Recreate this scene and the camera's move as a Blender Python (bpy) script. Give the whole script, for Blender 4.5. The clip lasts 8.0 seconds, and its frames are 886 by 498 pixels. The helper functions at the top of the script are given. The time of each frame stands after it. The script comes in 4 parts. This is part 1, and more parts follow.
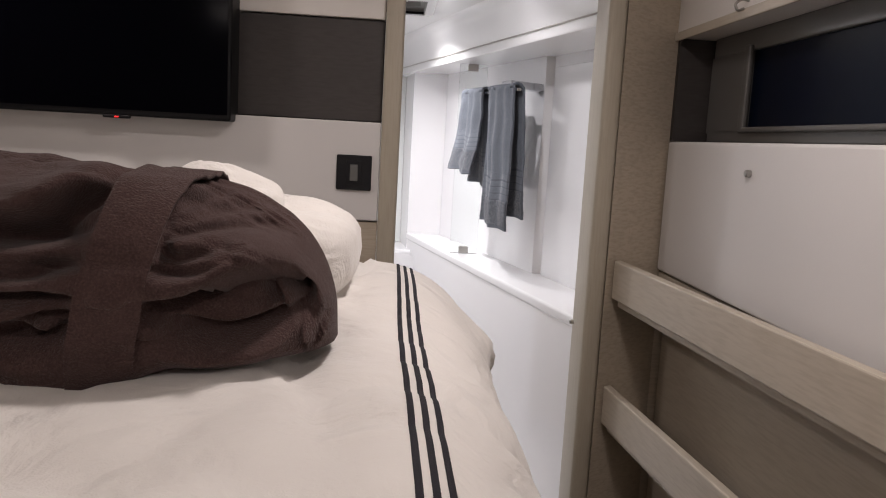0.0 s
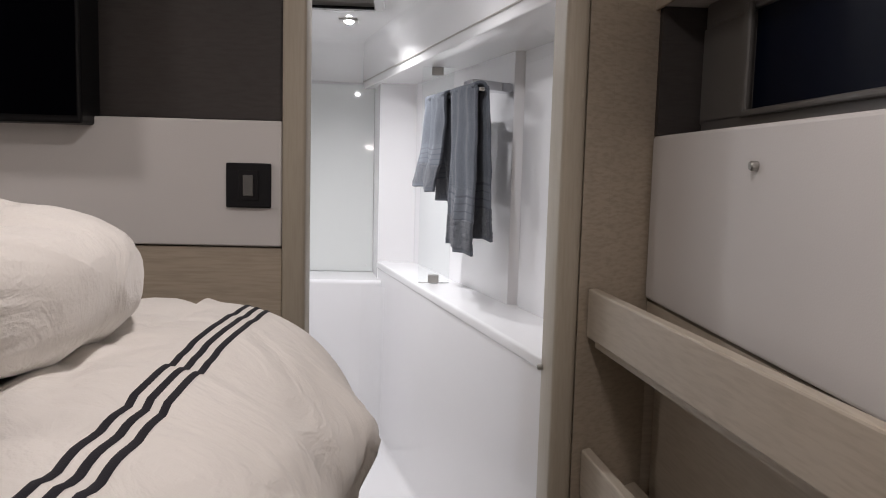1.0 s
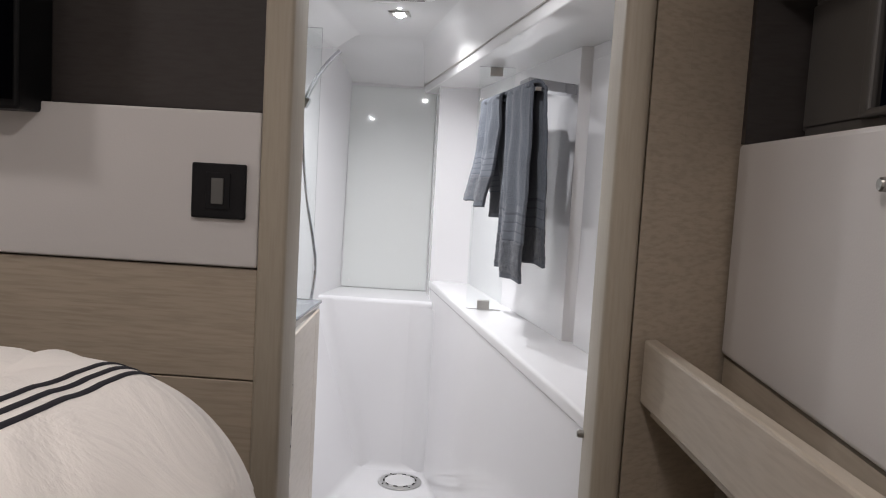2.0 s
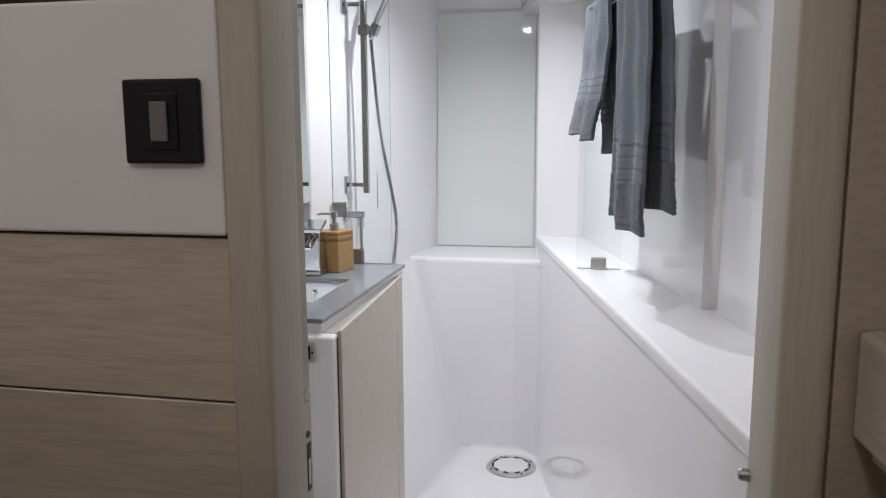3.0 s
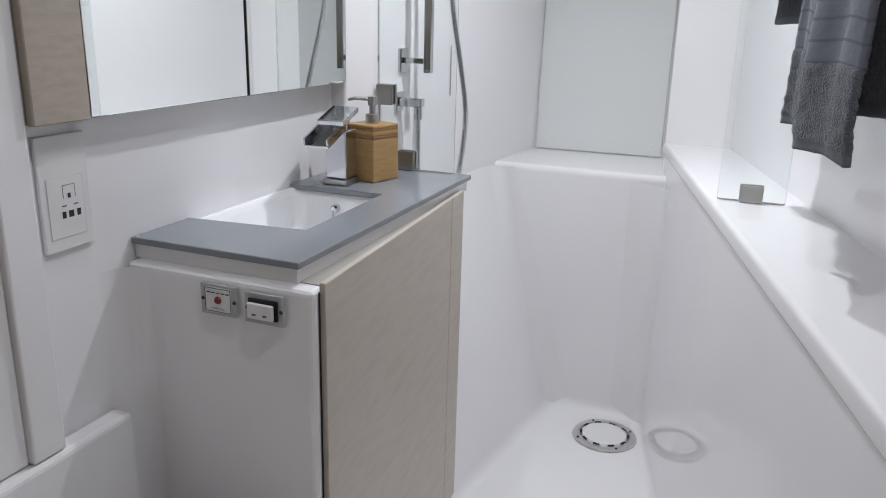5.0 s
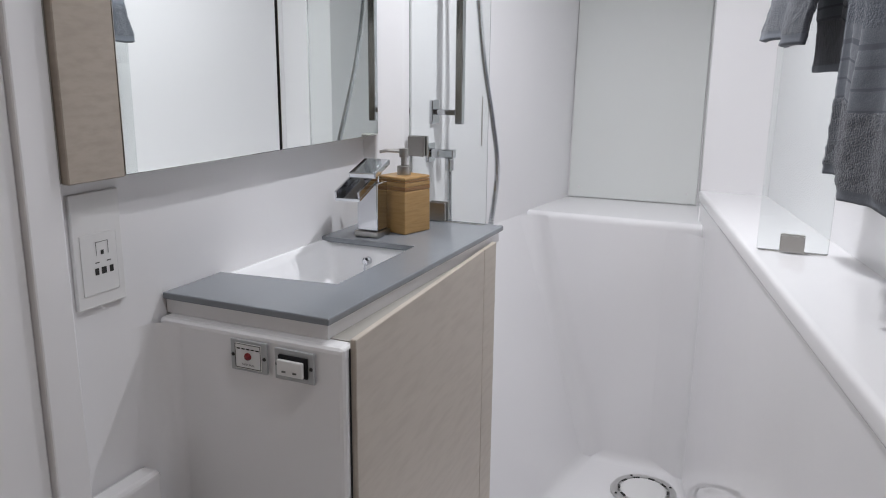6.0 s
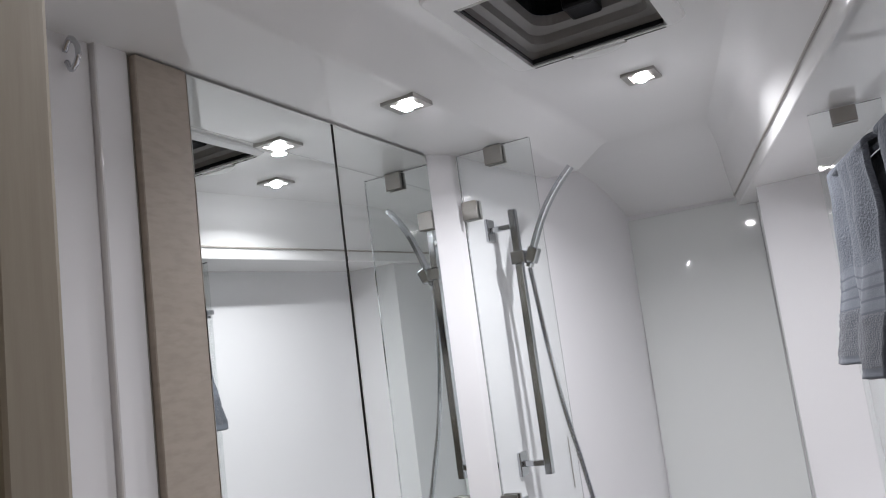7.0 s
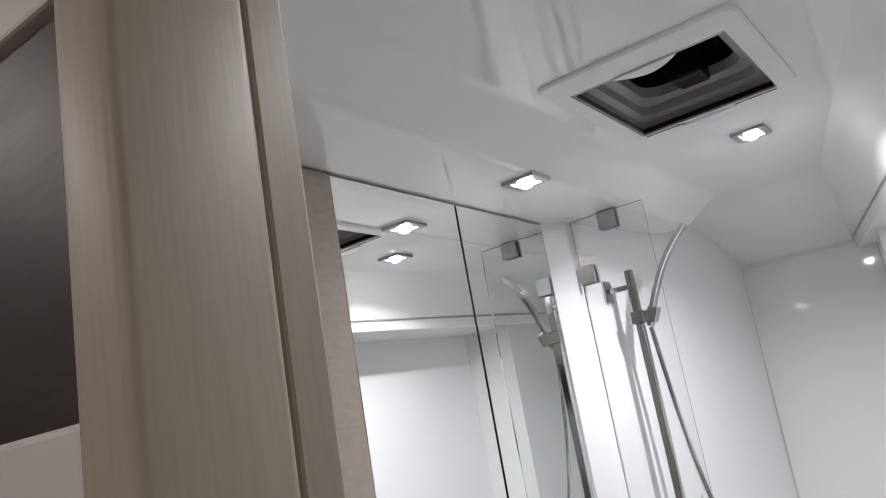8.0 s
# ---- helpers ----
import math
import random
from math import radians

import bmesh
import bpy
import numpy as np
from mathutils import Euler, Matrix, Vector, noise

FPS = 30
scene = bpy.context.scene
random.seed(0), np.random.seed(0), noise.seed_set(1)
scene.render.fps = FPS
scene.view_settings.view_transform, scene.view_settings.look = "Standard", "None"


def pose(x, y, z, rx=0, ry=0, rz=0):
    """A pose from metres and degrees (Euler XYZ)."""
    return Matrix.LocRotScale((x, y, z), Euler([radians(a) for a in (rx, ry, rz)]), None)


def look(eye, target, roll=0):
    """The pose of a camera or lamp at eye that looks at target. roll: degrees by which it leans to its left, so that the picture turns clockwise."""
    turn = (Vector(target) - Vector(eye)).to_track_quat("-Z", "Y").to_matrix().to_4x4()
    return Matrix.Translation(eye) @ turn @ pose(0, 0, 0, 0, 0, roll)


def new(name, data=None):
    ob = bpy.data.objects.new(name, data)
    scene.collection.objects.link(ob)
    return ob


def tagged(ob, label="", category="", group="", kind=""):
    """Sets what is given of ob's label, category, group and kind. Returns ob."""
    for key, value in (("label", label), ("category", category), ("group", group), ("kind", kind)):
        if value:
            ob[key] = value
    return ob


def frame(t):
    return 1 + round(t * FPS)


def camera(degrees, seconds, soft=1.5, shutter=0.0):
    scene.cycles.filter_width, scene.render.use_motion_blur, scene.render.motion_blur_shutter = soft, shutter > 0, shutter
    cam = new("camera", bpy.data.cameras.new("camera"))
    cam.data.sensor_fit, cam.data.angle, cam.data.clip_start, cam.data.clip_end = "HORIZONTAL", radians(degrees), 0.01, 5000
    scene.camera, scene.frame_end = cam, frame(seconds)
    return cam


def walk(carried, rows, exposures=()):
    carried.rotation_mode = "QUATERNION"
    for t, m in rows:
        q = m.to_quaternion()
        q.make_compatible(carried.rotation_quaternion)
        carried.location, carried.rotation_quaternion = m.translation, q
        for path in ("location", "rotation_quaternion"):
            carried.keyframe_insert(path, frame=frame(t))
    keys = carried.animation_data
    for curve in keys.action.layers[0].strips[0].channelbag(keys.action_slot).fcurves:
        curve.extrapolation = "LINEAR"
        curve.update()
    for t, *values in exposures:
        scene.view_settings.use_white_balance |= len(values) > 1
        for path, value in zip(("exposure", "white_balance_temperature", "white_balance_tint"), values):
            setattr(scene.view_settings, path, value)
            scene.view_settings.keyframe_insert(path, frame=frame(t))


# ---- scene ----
cam = camera(59.0, 8.0, 1.05)
PATH = [
    (0, (0.174, 0.034, 1.307), (0.322, 2.009, 1.032), 3.2),
    (0.2, (0.202, 0.126, 1.304), (0.446, 2.094, 1.047), 2.5),
    (0.5, (0.275, 0.29, 1.291), (0.526, 2.264, 1.089), 1.7),
    (0.6, (0.298, 0.328, 1.283), (0.532, 2.306, 1.097), 1.5),
    (1, (0.377, 0.444, 1.258), (0.492, 2.43, 1.054), 1.5),
    (1.2, (0.41, 0.491, 1.257), (0.459, 2.475, 1.008), 1.6),
    (2.3, (0.513, 0.882, 1.250), (0.297, 2.863, 1.086), 3.7),
    (2.5, (0.513, 0.956, 1.234), (0.205, 2.922, 1.031), 3.1),
    (3, (0.536, 1.231, 1.208), (0.125, 3.165, 0.904), -0.3),
    (3.5, (0.557, 1.424, 1.182), (0.011, 3.3, 0.753), -0.7),
    (4, (0.533, 1.636, 1.16), (0.002, 3.474, 0.576), -1.7),
    (4.5, (0.506, 1.774, 1.151), (-0.098, 3.573, 0.52), -1.0),
    (4.7, (0.509, 1.834, 1.145), (-0.155, 3.617, 0.53), 0.6),
    (5.8, (0.495, 1.891, 1.141), (-0.271, 3.672, 0.650), 1.2),
    (6, (0.498, 1.888, 1.15), (-0.293, 3.665, 0.686), 0.6),
    (6.5, (0.493, 1.885, 1.205), (-0.389, 3.663, 0.959), -3.4),
    (6.8, (0.487, 1.89, 1.289), (-0.45, 3.656, 1.326), -6.1),
    (7, (0.498, 1.866, 1.271), (-0.432, 3.611, 1.57), -7.5),
    (7.2, (0.499, 1.856, 1.282), (-0.405, 3.584, 1.725), -8.2),
    (7.5, (0.507, 1.839, 1.305), (-0.334, 3.583, 1.806), -8.7),
    (8, (0.488, 1.775, 1.306), (-0.606, 3.384, 1.768), -10.0),
]
walk(cam, [(t, look(eye, target, roll)) for t, eye, target, roll in PATH], exposures=[(0, 0.47, 6500, 12), (0.5, 0.42, 6450, 11), (1, 0.2, 6400, 10), (2.5, 0.22, 6300, 9), (3, 0.12, 6200, 9), (4, -0.04, 6100, 8), (6, -0.14, 6250, 9), (6.6, -0.25, 6300, 10), (7, -0.15, 6300, 10), (7.5, -0.06, 6350, 11), (8, 0.06, 6350, 11)])

# ---- world: the night quay outside the hull window and hatch ----
world = bpy.data.worlds.new("world")
scene.world = world
world.use_nodes = True
world.node_tree.nodes["Background"].inputs[0].default_value = (0.02, 0.03, 0.07, 1)
world.node_tree.nodes["Background"].inputs[1].default_value = 0.3


# ---- material helpers ----
def material(name, base, rough=0.5, metal=0.0, grain=None, bump=0.0, bump_scale=200.0, spread=0.06, spread_scale=6.0, coat=0.0, rough_var=0.0, stretch=(1, 1, 1), sheen=0.0, spec=0.5, turned=(0, 0, 0), crumple=0.0, crumple_scale=14.0):
    """Principled surface with two scales of colour variation, relief and uneven gloss."""
    m = bpy.data.materials.new(name)
    m.use_nodes = True
    nt = m.node_tree
    n, l = nt.nodes, nt.links
    p = n["Principled BSDF"]
    tc = n.new("ShaderNodeTexCoord")
    mp = n.new("ShaderNodeMapping")
    mp.inputs["Scale"].default_value = stretch
    mp.inputs["Rotation"].default_value = [radians(a) for a in turned]
    l.new(tc.outputs["Object"], mp.inputs["Vector"])
    big = n.new("ShaderNodeTexNoise")
    big.inputs["Scale"].default_value = spread_scale
    big.inputs["Detail"].default_value = 4
    l.new(mp.outputs[0], big.inputs["Vector"])
    fine = n.new("ShaderNodeTexNoise")
    fine.inputs["Scale"].default_value = bump_scale
    fine.inputs["Detail"].default_value = 3
    l.new(mp.outputs[0], fine.inputs["Vector"])
    ramp = n.new("ShaderNodeMix")
    ramp.data_type = "RGBA"
    lo = tuple(c * (1 - spread) for c in base)
    hi = tuple(min(1, c * (1 + spread)) for c in base)
    ramp.inputs[6].default_value = (*lo, 1)
    ramp.inputs[7].default_value = (*hi, 1)
    l.new(big.outputs["Fac"], ramp.inputs[0])
    colour = ramp.outputs[2]
    if grain:
        g = n.new("ShaderNodeMix")
        g.data_type = "RGBA"
        g.inputs[7].default_value = (*grain, 1)
        k = n.new("ShaderNodeMapRange")
        k.inputs[1].default_value, k.inputs[2].default_value = 0.42, 0.68
        k.inputs[3].default_value, k.inputs[4].default_value = 0.0, 0.75
        l.new(fine.outputs["Fac"], k.inputs[0])
        l.new(k.outputs[0], g.inputs[0])
        l.new(colour, g.inputs[6])
        colour = g.outputs[2]
    l.new(colour, p.inputs["Base Color"])
    p.inputs["Metallic"].default_value = metal
    p.inputs["Roughness"].default_value = rough
    if rough_var:
        r = n.new("ShaderNodeMapRange")
        r.inputs[3].default_value, r.inputs[4].default_value = max(0, rough - rough_var), rough + rough_var
        l.new(big.outputs["Fac"], r.inputs[0])
        l.new(r.outputs[0], p.inputs["Roughness"])
    if bump:
        b = n.new("ShaderNodeBump")
        b.inputs["Strength"].default_value = 1.0
        b.inputs["Distance"].default_value = bump
        l.new(fine.outputs["Fac"], b.inputs["Height"])
        l.new(b.outputs[0], p.inputs["Normal"])
        if crumple:
            c = n.new("ShaderNodeTexNoise")
            c.inputs["Scale"].default_value, c.inputs["Detail"].default_value, c.inputs["Distortion"].default_value = crumple_scale, 5, 1.2
            l.new(tc.outputs["Object"], c.inputs["Vector"])
            b2 = n.new("ShaderNodeBump")
            b2.inputs["Distance"].default_value = crumple
            l.new(c.outputs["Fac"], b2.inputs["Height"])
            l.new(b2.outputs[0], b.inputs["Normal"])
    p.inputs["Specular IOR Level"].default_value = spec
    p.inputs["Coat Weight"].default_value = coat
    p.inputs["Coat Roughness"].default_value = 0.05
    if sheen:
        p.inputs["Sheen Weight"].default_value = sheen
        p.inputs["Sheen Roughness"].default_value = 0.4
    return m


def glow(name, colour, strength):
    m = bpy.data.materials.new(name)
    m.use_nodes = True
    p = m.node_tree.nodes["Principled BSDF"]
    p.inputs["Base Color"].default_value = (*colour, 1)
    p.inputs["Emission Color"].default_value = (*colour, 1)
    p.inputs["Emission Strength"].default_value = strength
    return m


GELCOAT = material("gelcoat", (0.84, 0.832, 0.842), 0.045, spread=0.015, spread_scale=3, bump=0.0003, bump_scale=6, rough_var=0.02)
CEILING_GEL = material("ceiling_gelcoat", (0.80, 0.795, 0.79), 0.055, spread=0.015, spread_scale=3, bump=0.0003, bump_scale=9, rough_var=0.02)
SOFFIT_GEL = material("satin_gelcoat", (0.80, 0.795, 0.79), 0.06, spread=0.015, spread_scale=3, bump=0.0003, bump_scale=7, rough_var=0.02)
OAK_H = material("pale_oak_horizontal", (0.38, 0.312, 0.24), 0.42, grain=(0.30, 0.242, 0.182), bump=0.00025, bump_scale=16, spread=0.10, spread_scale=5, stretch=(0.9, 6, 11), rough_var=0.08)
OAK_V = material("pale_oak_vertical", (0.40, 0.355, 0.283), 0.5, grain=(0.365, 0.32, 0.25), bump=0.00012, bump_scale=26, spread=0.04, spread_scale=5, stretch=(9, 9, 0.6), rough_var=0.08)
OAK_Y = material("pale_oak_lengthwise", (0.47, 0.415, 0.34), 0.42, grain=(0.40, 0.345, 0.275), bump=0.0002, bump_scale=18, spread=0.10, spread_scale=5, stretch=(8, 0.8, 9), rough_var=0.08)
OAK_LIGHT = material("bleached_oak", (0.50, 0.445, 0.38), 0.38, grain=(0.445, 0.39, 0.33), bump=0.0002, bump_scale=15, spread=0.07, spread_scale=4, stretch=(4, 1.0, 5.5), turned=(28, 0, 0), rough_var=0.08)
OAK_STRIP = material("grey_oak_strip", (0.43, 0.375, 0.315), 0.4, grain=(0.37, 0.32, 0.265), bump=0.00015, bump_scale=16, spread=0.08, spread_scale=5, stretch=(2, 2.2, 7), rough_var=0.06)
OAK_P = material("pale_oak_panels", (0.46, 0.395, 0.31), 0.42, grain=(0.365, 0.305, 0.235), bump=0.00025, bump_scale=16, spread=0.10, spread_scale=5, stretch=(0.9, 6, 11), rough_var=0.08)
LEATHERETTE = material("white_leatherette", (0.66, 0.64, 0.63), 0.5, bump=0.0002, bump_scale=320, spread=0.03, spread_scale=4, rough_var=0.06)
UPPER_WHITE = material("white_liner", (0.72, 0.69, 0.66), 0.45, bump=0.0002, bump_scale=300, spread=0.03)
DARK_PANEL = material("dark_brown_veneer", (0.040, 0.034, 0.032), 0.5, grain=(0.03, 0.024, 0.022), bump=0.00015, bump_scale=30, spread=0.2, spread_scale=6, stretch=(1, 4, 6), rough_var=0.08)
TV_GLASS = material("television_glass", (0.001, 0.001, 0.002), 0.12, spread=0.1, spec=0.02)
TV_PLASTIC = material("television_plastic", (0.005, 0.005, 0.006), 0.4, spread=0.1, spec=0.2)
BLACK = material("black_plastic", (0.008, 0.008, 0.010), 0.4, spec=0.25, bump=0.0001, bump_scale=500, spread=0.1)
GREY_KEY = material("grey_rocker", (0.12, 0.12, 0.115), 0.4, spread=0.08)
CHROME = material("chrome", (0.58, 0.59, 0.615), 0.10, metal=1.0, spread=0.03, rough_var=0.03)
HOSE = material("hose_steel", (0.55, 0.56, 0.58), 0.2, metal=1.0, spread=0.05)
STEEL = material("brushed_steel", (0.42, 0.41, 0.39), 0.3, metal=1.0, spread=0.06, bump=0.00005, bump_scale=400)
PLATE = material("satin_bronze", (0.36, 0.31, 0.25), 0.32, metal=0.8, spread=0.05, rough_var=0.05)
MIRROR = material("silvered_glass", (0.90, 0.93, 0.915), 0.012, metal=1.0, spread=0.004)
COUNTER = material("grey_quartz", (0.20, 0.215, 0.235), 0.14, grain=(0.25, 0.265, 0.285), bump_scale=900, spread=0.06, spread_scale=20, rough_var=0.05)
CERAMIC = material("ceramic", (0.86, 0.86, 0.87), 0.06, spread=0.01)
WHITE_PLASTIC = material("white_plastic", (0.78, 0.775, 0.77), 0.3, spread=0.015)
DARK = material("dark_gap", (0.02, 0.019, 0.018), 0.6, spread=0.2)
SEAL = material("grey_sealant", (0.36, 0.34, 0.31), 0.5, spread=0.05)
RED_LED = material("red_lens", (0.22, 0.012, 0.018), 0.2, spread=0.1)
BAMBOO = material("bamboo", (0.37, 0.225, 0.085), 0.38, grain=(0.29, 0.165, 0.055), bump=0.0001, bump_scale=30, spread=0.15, spread_scale=12, stretch=(1, 1, 9), rough_var=0.06)
BAMBOO_DARK = material("bamboo_dark", (0.22, 0.11, 0.04), 0.38, grain=(0.28, 0.15, 0.05), bump_scale=30, spread=0.15, spread_scale=12, stretch=(1, 1, 9))
TOWEL = material("grey_terry", (0.10, 0.111, 0.132), 0.95, grain=(0.14, 0.152, 0.176), bump=0.003, bump_scale=260, spread=0.10, spread_scale=18, sheen=0.08)
TOWEL_BAND = material("grey_terry_band", (0.112, 0.123, 0.145), 0.85, grain=(0.138, 0.149, 0.172), bump=0.0004, bump_scale=500, spread=0.05, spread_scale=20, sheen=0.15)
TOWEL_GROOVE = material("grey_terry_groove", (0.096, 0.105, 0.125), 0.95, spread=0.1)
TOWEL_HEM = material("grey_terry_hem", (0.082, 0.089, 0.106), 0.95, grain=(0.12, 0.128, 0.148), bump=0.004, bump_scale=420, spread=0.14, spread_scale=26, sheen=0.3)
LINEN = material("white_linen", (0.76, 0.73, 0.695), 0.85, crumple=0.015, crumple_scale=7.5, bump=0.0004, bump_scale=700, spread=0.03, spread_scale=9, sheen=0.2)
STRIPE = material("navy_braid", (0.010, 0.009, 0.015), 0.9, bump=0.0004, bump_scale=900, spread=0.2, spread_scale=60)
ROBE = material("brown_fleece", (0.06, 0.036, 0.033), 0.98, grain=(0.095, 0.06, 0.056), bump=0.0022, bump_scale=520, spread=0.22, spread_scale=60, sheen=0.12, spec=0.1, crumple=0.0025, crumple_scale=30)
FLUFFY = material("white_terry", (0.80, 0.77, 0.735), 0.95, crumple=0.008, crumple_scale=14, bump=0.0007, bump_scale=300, spread=0.05, spread_scale=14, sheen=0.4)
WINDOW_FRAME = material("grey_window_frame", (0.10, 0.095, 0.09), 0.35, spread=0.08)
NIGHT_GLASS = material("night_window_glass", (0.003, 0.005, 0.013), 0.3, spread=0.3, spec=0.04)
FROSTED = material("back_painted_glass", (0.79, 0.81, 0.795), 0.05, spread=0.01, spread_scale=2)
GLASS = bpy.data.materials.new("clear_glass")
GLASS.use_nodes = True
_n, _l = GLASS.node_tree.nodes, GLASS.node_tree.links
_n.remove(_n["Principled BSDF"])
_t, _g, _m, _f = _n.new("ShaderNodeBsdfTransparent"), _n.new("ShaderNodeBsdfGlossy"), _n.new("ShaderNodeMixShader"), _n.new("ShaderNodeFresnel")
_t.inputs[0].default_value, _g.inputs["Roughness"].default_value, _f.inputs[0].default_value = (0.97, 0.985, 0.98, 1), 0.0, 1.35
_l.new(_f.outputs[0], _m.inputs[0])
_l.new(_t.outputs[0], _m.inputs[1])
_l.new(_g.outputs[0], _m.inputs[2])
_l.new(_m.outputs[0], _n["Material Output"].inputs[0])
SMOKED = material("smoked_acrylic", (0.012, 0.012, 0.013), 0.08, spread=0.3)
CARPET = material("cabin_sole", (0.10, 0.085, 0.07), 0.6, bump=0.0005, bump_scale=300)
LAMP_GLASS = glow("lamp_lens", (1.0, 0.97, 1.0), 150.0)
LAMP_WARM = glow("warm_lamp_lens", (1.0, 0.86, 0.7), 12.0)


# ---- lamps ----
def downlight(name, x, y, z, power, colour, size=0.028, spread=2.62, aim=(0, 0)):
    lamp = bpy.data.lights.new(name, "AREA")
    lamp.shape, lamp.size, lamp.energy, lamp.color, lamp.spread = "DISK", size, power, colour, spread
    ob = new(name, lamp)
    ob.matrix_world = look((x, y, z - 0.012), (x + aim[0], y + aim[1], z - 1))
    return ob


COOL = (1.0, 0.985, 1.0)
WARM = (1.0, 0.90, 0.86)
downlight("vanity_light", -0.14, 3.0, 1.722, 1.35, COOL)
downlight("shower_light", 0.183, 3.371, 1.778, 5.4, COOL)
# added fill inside the doorway, for the cabinet end; no lamp is known here
downlight("entry_light", 0.36, 2.44, 1.778, 1.7, COOL)
CABIN_LAMPS = ((-0.75, 1.55), (0.40, 1.0), (-0.75, -0.75), (0.40, -0.75))
for x, y in CABIN_LAMPS:
    downlight("cabin_light", x, y, 1.95, 3.2 if y > 1.2 else 4.3, WARM, size=0.12, spread=math.pi)


# ---- mesh helpers ----
def mesh_of(name, bm, mat, smooth=False):
    me = bpy.data.meshes.new(name)
    bmesh.ops.recalc_face_normals(bm, faces=bm.faces)
    bm.to_mesh(me)
    bm.free()
    for mm in mat if isinstance(mat, (list, tuple)) else [mat]:
        me.materials.append(mm)
    if smooth:
        for f in me.polygons:
            f.use_smooth = True
    return me


def part(name, bm, mat, parent=None, label="", smooth=False):
    ob = new(name, mesh_of(name, bm, mat, smooth))
    if parent is not None:
        ob.parent = parent
        ob.matrix_parent_inverse = parent.matrix_world.inverted()
    if label:
        ob["label"] = label
    return ob


def empty(name, x=0, y=0, z=0, label="", category="", group="", kind=""):
    ob = new(name)
    ob.empty_display_size = 0.05
    ob.location = (x, y, z)
    ob.matrix_world = Matrix.Translation((x, y, z))
    return tagged(ob, label, category, group, kind)


def box(x0, x1, y0, y1, z0, z1, bevel=0.0, seg=2, bm=None, m=None):
    own = bmesh.new()
    bmesh.ops.create_cube(own, size=1)
    bmesh.ops.transform(own, matrix=Matrix.LocRotScale(((x0 + x1) / 2, (y0 + y1) / 2, (z0 + z1) / 2), None, (x1 - x0, y1 - y0, z1 - z0)), verts=own.verts)
    if bevel:
        bmesh.ops.bevel(own, geom=own.edges[:], offset=bevel, segments=seg, affect="EDGES", profile=0.5)
    if m is not None:
        bmesh.ops.transform(own, matrix=m, verts=own.verts)
    if bm is None:
        return own
    me = bpy.data.meshes.new("tmp")
    own.to_mesh(me)
    own.free()
    bm.from_mesh(me)
    bpy.data.meshes.remove(me)
    return bm


def prism(outline, z0, z1, bevel=0.0, seg=2, m=None):
    """A closed outline in the plan, raised from z0 to z1."""
    bm = bmesh.new()
    low = [bm.verts.new((x, y, z0)) for x, y in outline]
    high = [bm.verts.new((x, y, z1)) for x, y in outline]
    bm.faces.new(low[::-1])
    bm.faces.new(high)
    for i in range(len(outline)):
        j = (i + 1) % len(outline)
        bm.faces.new((low[i], low[j], high[j], high[i]))
    if bevel:
        bmesh.ops.bevel(bm, geom=bm.edges[:], offset=bevel, segments=seg, affect="EDGES", profile=0.5)
    if m is not None:
        bmesh.ops.transform(bm, matrix=m, verts=bm.verts)
    return bm


def tube(points, r, seg=12, bm=None, caps=True):
    """A round tube along a line of points."""
    own = bm or bmesh.new()
    pts = [Vector(p) for p in points]
    rings = []
    up = Vector((0.13, 0.21, 0.97))
    for i, p in enumerate(pts):
        d = (pts[min(i + 1, len(pts) - 1)] - pts[max(i - 1, 0)]).normalized()
        a = d.cross(up).normalized()
        b = d.cross(a)
        rr = r[i] if isinstance(r, (list, tuple)) else r
        rings.append([own.verts.new(p + rr * (math.cos(k * math.tau / seg) * a + math.sin(k * math.tau / seg) * b)) for k in range(seg)])
    for q, s in zip(rings, rings[1:]):
        for k in range(seg):
            own.faces.new((q[k], q[(k + 1) % seg], s[(k + 1) % seg], s[k]))
    if caps:
        own.faces.new(rings[0][::-1])
        own.faces.new(rings[-1])
    return own


def lathe(profile, seg=32, at=(0, 0, 0)):
    """A turned shape: rows of radius and height."""
    bm = bmesh.new()
    rings = [[bm.verts.new((at[0] + r * math.cos(k * math.tau / seg), at[1] + r * math.sin(k * math.tau / seg), at[2] + z)) for k in range(seg)] for r, z in profile]
    for q, s in zip(rings, rings[1:]):
        for k in range(seg):
            bm.faces.new((q[k], q[(k + 1) % seg], s[(k + 1) % seg], s[k]))
    bm.faces.new(rings[0][::-1])
    bm.faces.new(rings[-1])
    return bm


def grid(rows, closed=False):
    """A skin over rows of points."""
    bm = bmesh.new()
    vs = [[bm.verts.new(p) for p in row] for row in rows]
    for a, b in zip(vs, vs[1:]):
        n = len(a)
        for k in range(n if closed else n - 1):
            bm.faces.new((a[k], a[(k + 1) % n], b[(k + 1) % n], b[k]))
    return bm


def spline(knots, n):
    """Points along a smooth line through the knots."""
    ks = [Vector(k) for k in knots]
    ks = [2 * ks[0] - ks[1]] + ks + [2 * ks[-1] - ks[-2]]
    out = []
    for i in range(1, len(ks) - 2):
        p0, p1, p2, p3 = ks[i - 1 : i + 3]
        for k in range(n):
            t = k / n
            out.append(0.5 * (2 * p1 + (p2 - p0) * t + (2 * p0 - 5 * p1 + 4 * p2 - p3) * t * t + (3 * p1 - p0 - 3 * p2 + p3) * t**3))
    return out + [ks[-2]]


# ---- plan lines of the bathroom ----
def front_x(y):
    """The edge of the side ledge."""
    return 0.279 + 0.239 * (4.058 - y)


def recess_x(y):
    """The back of the side recess."""
    return 0.45 + 0.261 * (4.03 - y)


